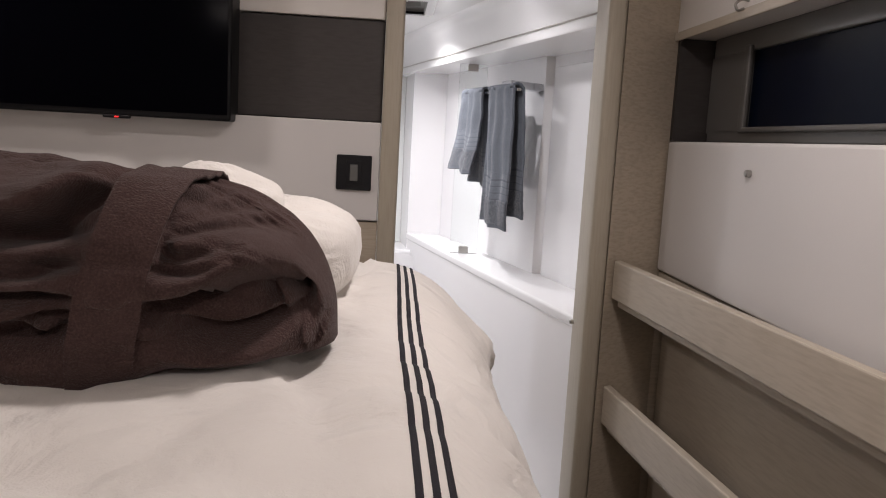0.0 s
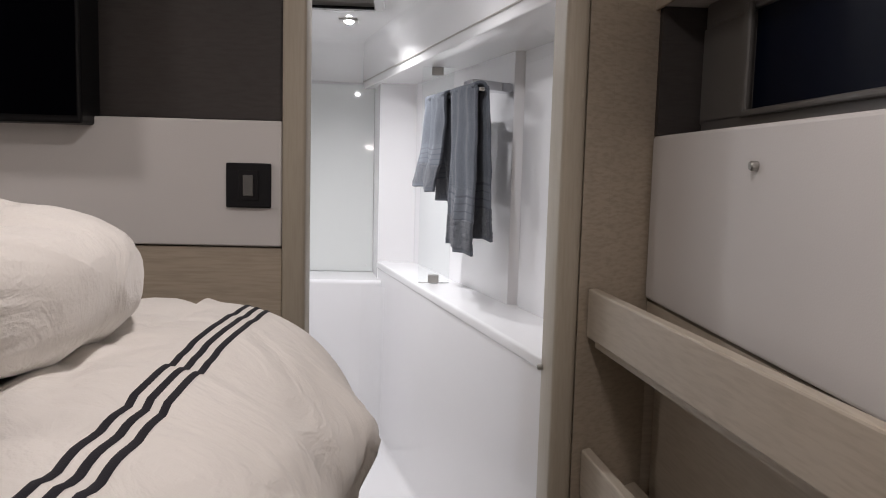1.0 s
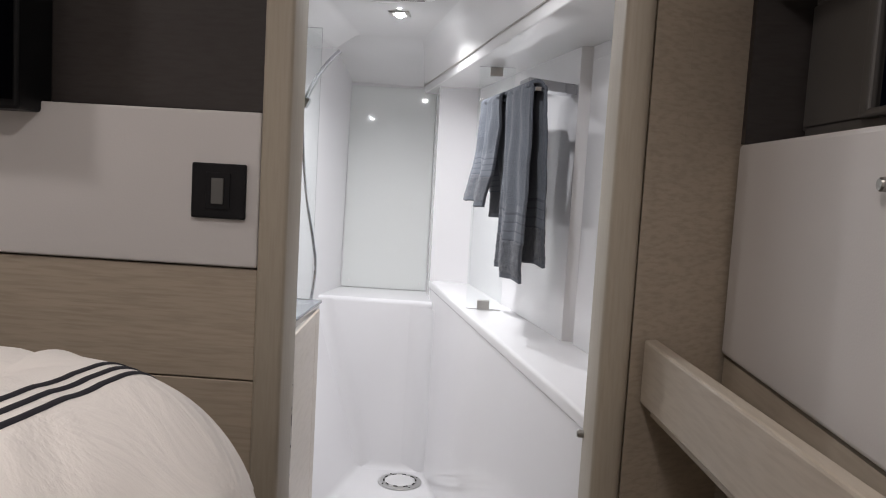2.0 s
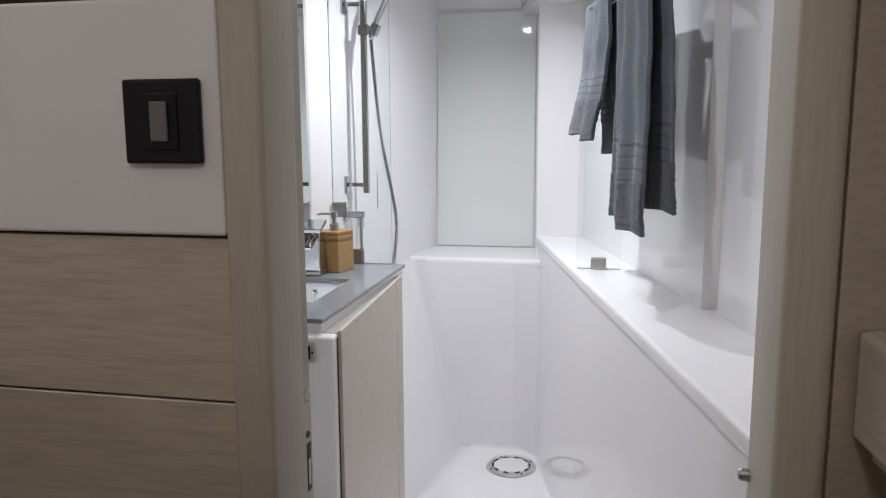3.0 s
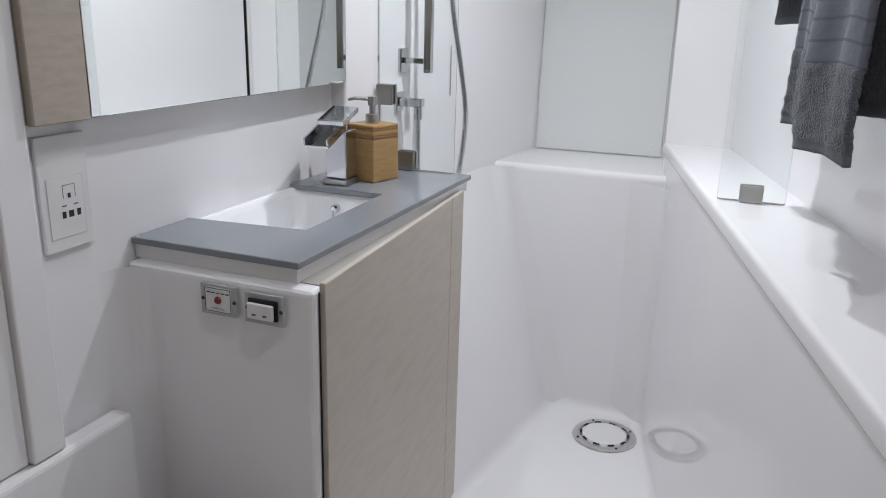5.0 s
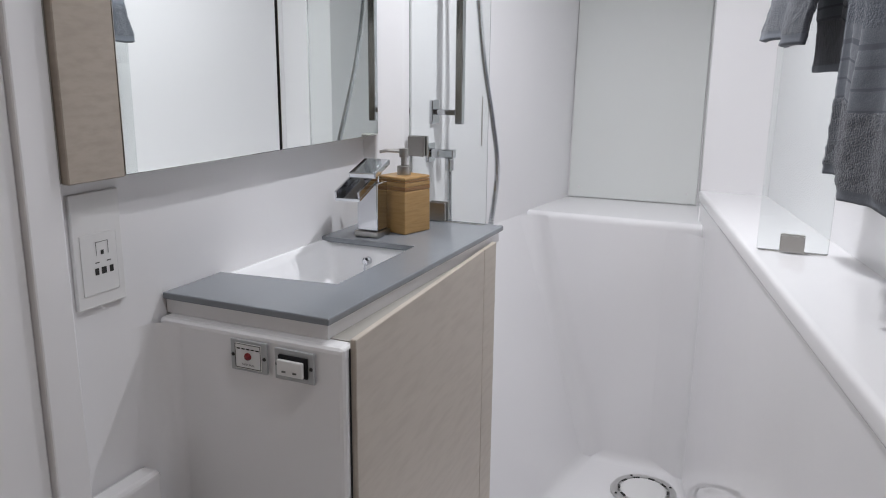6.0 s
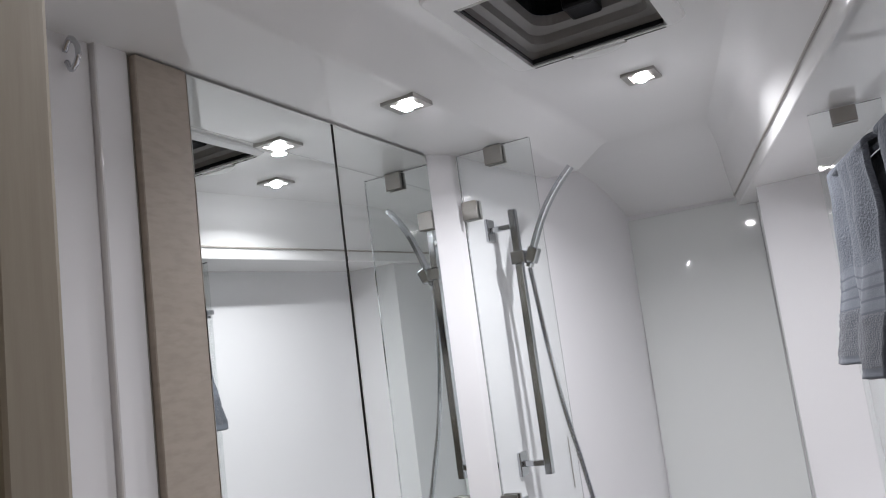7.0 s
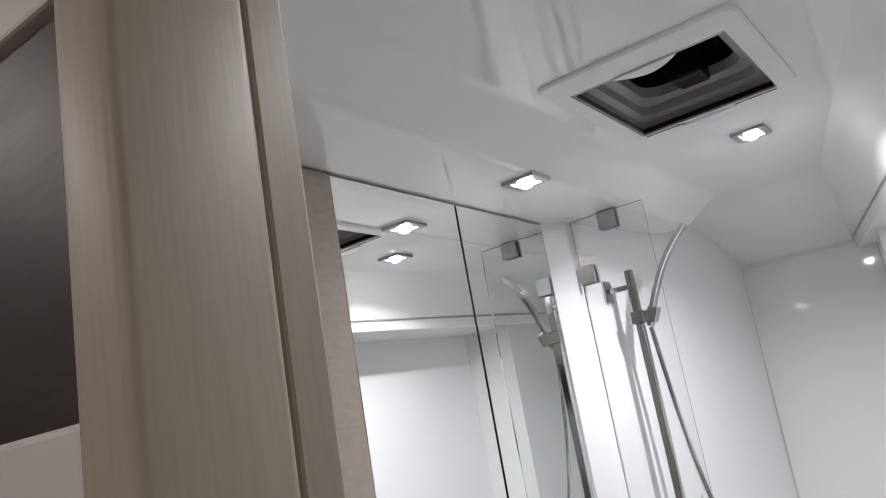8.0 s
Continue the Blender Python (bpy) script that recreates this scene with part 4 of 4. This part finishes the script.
# plates on the cabinet's end
def plate_on_end(name, x0, x1, z0, z1, label, category):
    th = empty(name, (x0 + x1) / 2, 2.704, (z0 + z1) / 2, label, category)
    part("plate", box(x0, x1, 2.7005, 2.7045, z0, z1, 0.0012), material("pale_grey_plate", (0.45, 0.46, 0.47), 0.3, spread=0.04), th)
    for x in (x0 + 0.004, x1 - 0.004):
        ob = part("screw", lathe([(0.0004, 0.0), (0.0028, 0.0), (0.0022, 0.0012), (0.0004, 0.0014)], 10), DARK, th)
        ob.matrix_world = pose(x, 2.7004, (z0 + z1) / 2, 90, 0, 0)
    return th


th = plate_on_end("tank_indicator", -0.183, -0.123, 0.733, 0.778, "small grey tank indicator plate with a red lamp", "indicator")
part("face", box(-0.175, -0.131, 2.699, 2.7004, 0.737, 0.774, 0.001), WHITE_PLASTIC, th)
ob = part("lamp", lathe([(0.0004, 0.004), (0.004, 0.0035), (0.0055, 0.001), (0.0055, 0.0), (0.0004, 0.0)][::-1], 16), RED_LED, th, "red indicator lamp")
ob.matrix_world = pose(-0.153, 2.699, 0.756, 90, 0, 0)
bm = box(-0.1735, -0.1325, 2.6984, 2.6989, 0.7725, 0.7732)
for x0, x1, z0, z1 in ((-0.1735, -0.1325, 0.7385, 0.7392), (-0.1742, -0.1735, 0.7385, 0.7732), (-0.1325, -0.1318, 0.7385, 0.7732)):
    box(x0, x1, 2.6984, 2.6989, z0, z1, bm=bm)
part("border", bm, DARK, th)
bm = bmesh.new()
for k in range(5):
    box(-0.171 + k * 0.0078, -0.1655 + k * 0.0078, 2.6984, 2.6989, 0.7655, 0.7672, bm=bm)
part("caption", bm, DARK, th)
txt = bpy.data.curves.new("caption", "FONT")
txt.body, txt.size, txt.align_x = "TANK FULL", 0.0042, "CENTER"
ob = new("caption", txt)
ob.data.materials.append(DARK)
ob.parent = th
ob.matrix_world = pose(-0.153, 2.6986, 0.7425, 90, 0, 0)

th = plate_on_end("pump_switch", -0.110, -0.048, 0.732, 0.776, "small grey plate with a black-edged white rocker switch", "switch")
part("bezel", box(-0.102, -0.056, 2.6965, 2.7004, 0.740, 0.769, 0.0012), BLACK, th)
part("rocker", box(-0.101, -0.060, 2.691, 2.6964, 0.7415, 0.764, 0.002), WHITE_PLASTIC, th, "white rocker")
for x in (-0.092, -0.075):
    part("symbol", box(x, x + 0.006, 2.6902, 2.6908, 0.747, 0.7495), GREY_KEY, th)

# shaver socket
th = empty("shaver_socket", -0.32, 2.61, 0.90, "white shaver socket plate on the wall", "socket")
part("plate", box(-0.3215, -0.3155, 2.572, 2.652, 0.832, 0.984, 0.0018), WHITE_PLASTIC, th)
part("face", box(-0.3153, -0.3145, 2.582, 2.640, 0.850, 0.930, 0.0008), WHITE_PLASTIC, th)
for y, r in ((2.605, 0.0032), (2.6165, 0.0042), (2.629, 0.0032)):
    part("socket_hole", box(-0.3144, -0.3140, y - r, y + r, 0.875, 0.884, 0.0002, 1), DARK, th)
part("socket_hole", box(-0.3144, -0.3140, 2.6135, 2.618, 0.901, 0.907), DARK, th)
bm = bmesh.new()
for y0, y1, z0, z1 in ((2.606, 2.6065, 0.901, 0.918), (2.6255, 2.626, 0.901, 0.918), (2.606, 2.626, 0.918, 0.9186)):
    box(-0.3144, -0.3141, y0, y1, z0, z1, bm=bm)
for y0 in (2.603, 2.622):
    box(-0.3144, -0.3141, y0, y0 + 0.007, 0.8905, 0.892, bm=bm)
part("marking", bm, GREY_KEY, th)

# ---- mirror cabinet ----
mc = empty("mirror_cabinet", -0.31, 3.0, 1.0, "two-door mirror cabinet with a pale oak end strip", "cabinet")
part("carcass", box(-0.3215, -0.2935, 2.5455, 3.315, 1.004, 1.7285), SEAL, mc)
for y0, y1 in ((2.6370, 2.9740), (2.9788, 3.3130)):
    d = part("door", box(-0.2930, -0.2880, y0, y1, 1.0035, 1.7268), DARK, mc, "mirrored door")
    part("mirror", box(-0.2879, -0.2845, y0 + 0.0012, y1 - 0.0012, 1.0045, 1.7258, 0.0006, 1), MIRROR, d, "clear mirror")
part("end_strip", box(-0.2933, -0.2805, 2.5465, 2.6340, 1.003, 1.7268, 0.0015, 1), OAK_STRIP, mc, "pale oak end strip")

# hook on the wall panel
hk = part("robe_hook", tube(spline([(-0.30, 2.458, 1.708), (-0.288, 2.458, 1.722), (-0.276, 2.458, 1.708), (-0.276, 2.458, 1.692), (-0.288, 2.458, 1.682), (-0.296, 2.458, 1.694)], 6), 0.0035, 8), CHROME, smooth=True)
tagged(hk, "small chrome hook high on the white wall", "hook")

# ---- toilet below the wall ledge ----
wc = empty("toilet", -0.10, 2.42, 0.0, "white toilet with a closed lid", "toilet")


def oval(z, rx, ry, cx=-0.10, cy=2.41, n=40):
    return [(cx + rx * math.copysign(abs(math.cos(k * math.tau / n)) ** 0.85, math.cos(k * math.tau / n)), cy + ry * math.sin(k * math.tau / n), z) for k in range(n)]


def oval_body(rows):
    bm = grid(rows, closed=True)
    bm.verts.ensure_lookup_table()
    n = len(rows[0])
    bm.faces.new([bm.verts[k] for k in range(n)][::-1])
    bm.faces.new([bm.verts[len(bm.verts) - n + k] for k in range(n)])
    return bm


part("bowl", oval_body([oval(0.002, 0.12, 0.15), oval(0.15, 0.13, 0.16), oval(0.28, 0.165, 0.20), oval(0.36, 0.178, 0.218), oval(0.375, 0.176, 0.216)]), CERAMIC, wc, smooth=True)
part("seat", oval_body([oval(0.376, 0.172, 0.212), oval(0.380, 0.178, 0.218), oval(0.392, 0.178, 0.218), oval(0.395, 0.174, 0.214)]), WHITE_PLASTIC, wc, smooth=True)
part("lid", oval_body([oval(0.396, 0.172, 0.212), oval(0.399, 0.177, 0.217), oval(0.410, 0.176, 0.216), oval(0.416, 0.160, 0.20), oval(0.418, 0.10, 0.13)]), WHITE_PLASTIC, wc, smooth=True)

# ---- shower set ----
sh = empty("shower_set", -0.2, 3.46, 0.95, "chrome shower rail with a slim hand shower and hose", "shower")


def bracket(z):
    b = part("bracket", box(-0.2415, -0.224, 3.437, 3.475, z - 0.026, z + 0.026, 0.002), CHROME, sh)
    part("arm", box(-0.2235, -0.178, 3.450, 3.466, z - 0.006, z + 0.006, 0.001), CHROME, b)


bracket(1.566)
bracket(1.043)
part("rail", box(-0.1775, -0.160, 3.450, 3.467, 1.018, 1.605, 0.002), CHROME, sh)
sl = part("slider", box(-0.184, -0.150, 3.444, 3.474, 1.478, 1.508, 0.003), CHROME, sh)
part("holder", box(-0.150, -0.124, 3.450, 3.478, 1.476, 1.512, 0.004, m=Matrix.Translation((-0.137, 3.464, 1.494)) @ Matrix.Rotation(radians(25), 4, "Y") @ Matrix.Translation((0.137, -3.464, -1.494))), CHROME, sl)
wand = spline([(-0.150, 3.470, 1.470), (-0.132, 3.473, 1.520), (-0.100, 3.482, 1.590), (-0.062, 3.492, 1.645), (-0.030, 3.500, 1.680)], 6)
bm = bmesh.new()
rings = []
for k, p in enumerate(wand):
    d = (wand[min(k + 1, len(wand) - 1)] - wand[max(k - 1, 0)]).normalized()
    a = d.cross(Vector((0, 1, 0))).normalized()
    w, h = 0.0115, 0.0062
    rings.append([bm.verts.new(p + Vector((0, 1, 0)) * w * sx + a * h * sy) for sx, sy in ((-1, -0.7), (-0.7, -1), (0.7, -1), (1, -0.7), (1, 0.7), (0.7, 1), (-0.7, 1), (-1, 0.7))])
for q, s in zip(rings, rings[1:]):
    for k in range(8):
        bm.faces.new((q[k], q[(k + 1) % 8], s[(k + 1) % 8], s[k]))
bm.faces.new(rings[0][::-1])
bm.faces.new(rings[-1])
part("hand_shower", bm, CHROME, sh, "slim chrome hand shower")
line = spline([(-0.150, 3.470, 1.468), (-0.146, 3.474, 1.40), (-0.136, 3.476, 1.28), (-0.118, 3.470, 1.15), (-0.092, 3.460, 1.03), (-0.074, 3.448, 0.93), (-0.080, 3.440, 0.83), (-0.100, 3.44, 0.72), (-0.145, 3.44, 0.66), (-0.176, 3.44, 0.71), (-0.182, 3.44, 0.82), (-0.183, 3.44, 0.925)], 190)
part("hose", tube(line, [0.0067 if (k // 5) % 2 else 0.0046 for k in range(len(line))], 8), HOSE, sh, "ribbed chrome hose")
ob = part("elbow", box(-0.2435, -0.226, 3.422, 3.458, 0.934, 0.976, 0.002), CHROME, sh)
part("spigot", box(-0.2255, -0.171, 3.431, 3.449, 0.944, 0.964, 0.003), CHROME, ob)
part("nut", lathe([(0.0005, 0.918), (0.0095, 0.918), (0.0095, 0.943), (0.0005, 0.943)], 18, (-0.183, 3.44, 0)), CHROME, ob)
for ob in sh.children:
    ob.matrix_world = Matrix.Translation((-0.0085, 0.028, 0.0)) @ ob.matrix_world
# slot in the shower wall
part("wall_slot", prism([(-0.2085, 3.700), (-0.2075, 3.700), (-0.2070, 3.704), (-0.2080, 3.704)], 0.95, 1.07), SEAL)
tagged(bpy.data.objects["wall_slot"], "short grey sealed slot in the shower wall", "wall", kind="structure")


# ---- glass screens ----
def screen(name, x0, x1, z0, z1, clips, label):
    th = empty(name, (x0 + x1) / 2, 3.385, z0, label, "shower screen", "shower screens")
    p = part("pane", box(x0, x1, 3.3812, 3.3888, z0, z1, 0.001, 1), GLASS, th, "clear glass")
    p.visible_shadow = False
    part("edge_seal", box(x0 + 0.002, x1 - 0.002, 3.3822, 3.3878, z0 - 0.0012, z0 - 0.0002), SEAL, th, "dark lower edge")
    for x, z, w, h in clips:
        part("clip", box(x - w, x + w, 3.372, 3.3805, z - h, z + h, 0.002), STEEL, th, "brushed steel clip")
        part("clip", box(x - w, x + w, 3.3895, 3.398, z - h, z + h, 0.002), STEEL, th, "brushed steel clip")
    return th


screen("shower_screen", -0.2485, -0.072, 0.8215, 1.729, [(-0.156, 1.708, 0.021, 0.02), (-0.2285, 1.600, 0.019, 0.021), (-0.2285, 0.977, 0.019, 0.021), (-0.180, 0.842, 0.021, 0.0195)], "narrow clear glass shower screen over the worktop")
screen("shower_screen", 0.455, 0.572, 0.8275, 1.630, [(0.511, 1.614, 0.021, 0.0145), (0.513, 0.8425, 0.0205, 0.0145)], "narrow clear glass shower screen standing on the ledge")

# ---- towel rail and towels ----
BAR = 1.497


def bar_x(y):
    return 0.476 + 0.232 * (3.41 - y)


tr = empty("towel_rail", 0.6, 3.1, BAR, "chrome towel rail on flat brackets", "towel rail")
bm = prism([(bar_x(2.80) - 0.008, 2.80), (bar_x(3.41) - 0.008, 3.41), (bar_x(3.41) + 0.008, 3.41), (bar_x(2.80) + 0.008, 2.80)], BAR - 0.006, BAR + 0.006, 0.002)
part("bar", bm, CHROME, tr)
part("bracket", prism([(bar_x(2.84) - 0.014, 2.84), (bar_x(2.93) - 0.014, 2.935), (recess_x(3.0) - 0.002, 3.0), (recess_x(2.945) - 0.002, 2.945)], BAR + 0.0065, BAR + 0.034, 0.002), CHROME, tr)
part("bracket", prism([(bar_x(3.385), 3.395), (bar_x(3.385), 3.41), (recess_x(3.45) - 0.002, 3.45), (recess_x(3.435) - 0.002, 3.435)], BAR - 0.0135, BAR - 0.0065, 0.001), CHROME, tr)


def towel(y0, y1, front_z, back_z, flare, seed, label, band=(0.10, 0.19), spread=0.0):
    """A folded towel hung over the rail: front and back leaves, waves and a woven band near the hem."""
    n = 64
    rows, marks = [], []
    lf, lb = BAR - front_z, BAR - back_z

    def down(length):
        """Steps up from the hem: fine over the woven bands, coarser above."""
        out = [0.0035 * k for k in range(int((band[1] + 0.02) / 0.0035))]
        while out[-1] + 0.008 < length:
            out.append(out[-1] + 0.008)
        return out

    def weave(r):
        if r < 0.014:
            return 1
        if r < band[0]:
            return 2
        if r < band[1]:
            q = (r - band[0]) / (band[1] - band[0]) * 4 % 1
            return 3 if q < 0.16 else 1
        return 0

    steps = [("f", lf - r) for r in down(lf)] + [("t", k / 8) for k in range(9)] + [("b", lb - r) for r in reversed(down(lb))]
    for side, d in steps:
        row = []
        for i in range(n + 1):
            s = i / n
            y = y0 + (y1 - y0) * s
            x = bar_x(y)
            if side == "t":
                a = math.pi * d
                dx, z = -0.017 * math.cos(a), BAR + 0.010 + 0.012 * math.sin(a)
            else:
                dx = -0.017 if side == "f" else 0.017
                z = BAR + 0.010 - d
                g = d / (lf if side == "f" else lb)
                w = 0.011 * math.sin(s * 7.5 + seed + 1.2 * g) * (0.25 + 0.75 * g) + 0.004 * math.sin(s * 19 + seed * 3 + g * 2)
                w += 0.005 * noise.noise((s * 4, g * 5, seed))
                pile = (0.0, 0.0, 0.0024, -0.0006)[weave((lf if side == "f" else lb) - d)]
                w += (1 if side == "b" else -1) * (abs(pile) * 0.6 * (1 if pile > 0 else -1) + max(pile, 0.0008) * noise.noise((s * 34, z * 150, seed)))
                dx += w - (flare * g * g if side == "f" else -0.02 * g)
                z += 0.018 * (s - 0.5) * g + 0.004 * math.sin(s * 9 + seed)
                y += spread * g * (s - 0.5) + 0.010 * g * math.sin(seed + 2 * s) + 0.006 * noise.noise((g * 6, s * 2, seed + 5))
            row.append((x + dx, y, z))
        rows.append(row)
        marks.append(0 if side == "t" else weave((lf if side == "f" else lb) - d))
    bm = grid(rows)
    bm.faces.ensure_lookup_table()
    for idx, f in enumerate(bm.faces):
        f.material_index = marks[min(idx // n, len(marks) - 1)]
    ob = part("towel", bm, [TOWEL, TOWEL_BAND, TOWEL_HEM, TOWEL_GROOVE], smooth=True)
    md = ob.modifiers.new("pile", "SOLIDIFY")
    md.thickness, md.offset = 0.009, 0
    tagged(ob, label, "towel", "towels on the rail")
    return ob


towel(2.815, 3.055, 0.99, 1.035, 0.005, 0.4, "large grey terry towel hung folded over the rail", (0.10, 0.195))
towel(3.125, 3.365, 1.175, 1.125, 0.034, 2.1, "small grey terry hand towel hung over the rail", (0.085, 0.155), 0.05)


# ---- ceiling lamps ----
def lamp(x, y, z, warm=False, name="ceiling_lamp", label="small square chrome-rimmed recessed ceiling lamp, lit", group="bathroom ceiling lamps"):
    th = empty(name, x, y, z, label, "ceiling lamp", group)
    h, i = 0.033, 0.021
    bm = bmesh.new()
    for x0, x1, y0, y1 in ((-h, h, -h, -i), (-h, h, i, h), (-h, -i, -i, i), (i, h, -i, i)):
        box(x + x0, x + x1, y + y0, y + y1, z - 0.006, z + 0.002, bm=bm)
    part("bezel", bm, STEEL, th, "brushed steel rim")
    part("reflector", box(x - i, x + i, y - i, y + i, z - 0.0015, z + 0.001), STEEL, th)
    part("lens", lathe([(0.0005, z - 0.0150), (0.008, z - 0.0138), (0.0128, z - 0.010), (0.0155, z - 0.003), (0.0005, z + 0.0005)], 24, (x, y, 0)), LAMP_WARM if warm else LAMP_GLASS, th, "glowing lens")


lamp(-0.14, 3.0, SOFFIT)
lamp(0.183, 3.371, CEIL)
# made-up fixture under the added doorway fill
lamp(0.36, 2.44, CEIL)
for x, y in CABIN_LAMPS:
    lamp(x, y, 1.961, True, "ceiling_lamp", "small square recessed cabin ceiling lamp, lit warm", "cabin ceiling lamps")

# ---- roof hatch ----
WELL = material("hatch_grey", (0.30, 0.29, 0.28), 0.32, spread=0.05)
hx0, hx1, hy0, hy1 = HATCH
ha = empty("roof_hatch", 0.165, 2.97, CEIL, "white-framed roof hatch with a dark pane and sliding blind", "roof hatch")


def round_rect(x0, x1, y0, y1, r, z):
    ring = []
    for cx, cy, a0 in ((x1 - r, y1 - r, 0), (x0 + r, y1 - r, 90), (x0 + r, y0 + r, 180), (x1 - r, y0 + r, 270)):
        ring += [(cx + r * math.cos(radians(a0 + 15 * k)), cy + r * math.sin(radians(a0 + 15 * k)), z) for k in range(7)]
    return ring


ox0, ox1, oy0, oy1 = 0.014, 0.318, 2.782, 3.155
part("trim_frame", grid([round_rect(ox0, ox1, oy0, oy1, 0.022, CEIL + 0.001), round_rect(ox0, ox1, oy0, oy1, 0.022, CEIL - 0.004), round_rect(ox0 + 0.004, ox1 - 0.004, oy0 + 0.004, oy1 - 0.004, 0.019, CEIL - 0.007),
                         round_rect(hx0 - 0.001, hx1 + 0.001, hy0 - 0.001, hy1 + 0.001, 0.002, CEIL - 0.007), round_rect(hx0 - 0.001, hx1 + 0.001, hy0 - 0.001, hy1 + 0.001, 0.002, CEIL + 0.002)], closed=True), WHITE_PLASTIC, ha, "white plastic trim frame")
rows = [round_rect(hx0 + i, hx1 - i, hy0 + i, hy1 - i, r, z) for i, r, z in ((-0.006, 0.003, CEIL + 0.003), (0.002, 0.008, CEIL + 0.0035), (0.004, 0.018, CEIL + 0.016), (0.016, 0.026, CEIL + 0.021), (0.018, 0.028, CEIL + 0.036), (0.032, 0.036, CEIL + 0.043), (0.035, 0.038, CEIL + 0.060))]
part("well", grid(rows, closed=True), WELL, ha, "grey stepped well with rounded corners")
rows = [round_rect(hx0 + i, hx1 - i, hy0 + i, hy1 - i, 0.038, z) for i, z in ((0.0352, CEIL + 0.0605), (0.036, CEIL + 0.095))]
part("coaming", grid(rows, closed=True), BLACK, ha, "black coaming under the pane")
part("gap", box(hx0, hx0 + 0.005, hy0 + 0.002, hy1 - 0.002, CEIL - 0.001, CEIL + 0.002), BLACK, ha)
for x0, x1 in ((hx0 + 0.002, 0.120), (0.212, hx1 - 0.002)):
    part("blind_slot", box(x0, x1, hy1 + 0.006, hy1 + 0.0095, CEIL - 0.0078, CEIL - 0.0071), DARK, ha, "dark slot of the blind")
part("pane", box(hx0 + 0.002, hx1 - 0.002, hy0 + 0.002, hy1 - 0.002, 1.875, 1.885), SMOKED, ha, "smoked acrylic pane")
part("latch", box(0.142, 0.196, 3.050, 3.108, CEIL + 0.034, CEIL + 0.088, 0.006), BLACK, ha, "black latch")
for y, s in ((hy0 + 0.001, 1), (hy1 - 0.001, -1)):
    bm = box(hx0 + 0.003, hx1 - 0.003, min(y, y + s * 0.008), max(y, y + s * 0.008), CEIL - 0.006, CEIL + 0.003, 0.001)
    part("blind_rail", bm, STEEL if s > 0 else BLACK, ha)
    outline = [(0.165 - 0.05 + 0.1 * k / 12, y + s * 0.028 * math.sin(math.pi * k / 12) if s > 0 else y + 0.012 + 0.026 * math.sin(math.pi * k / 12)) for k in range(13)]
    part("blind_grip", prism(outline, CEIL - 0.0105, CEIL - 0.0072), WHITE_PLASTIC, ha, "white half-round grip")
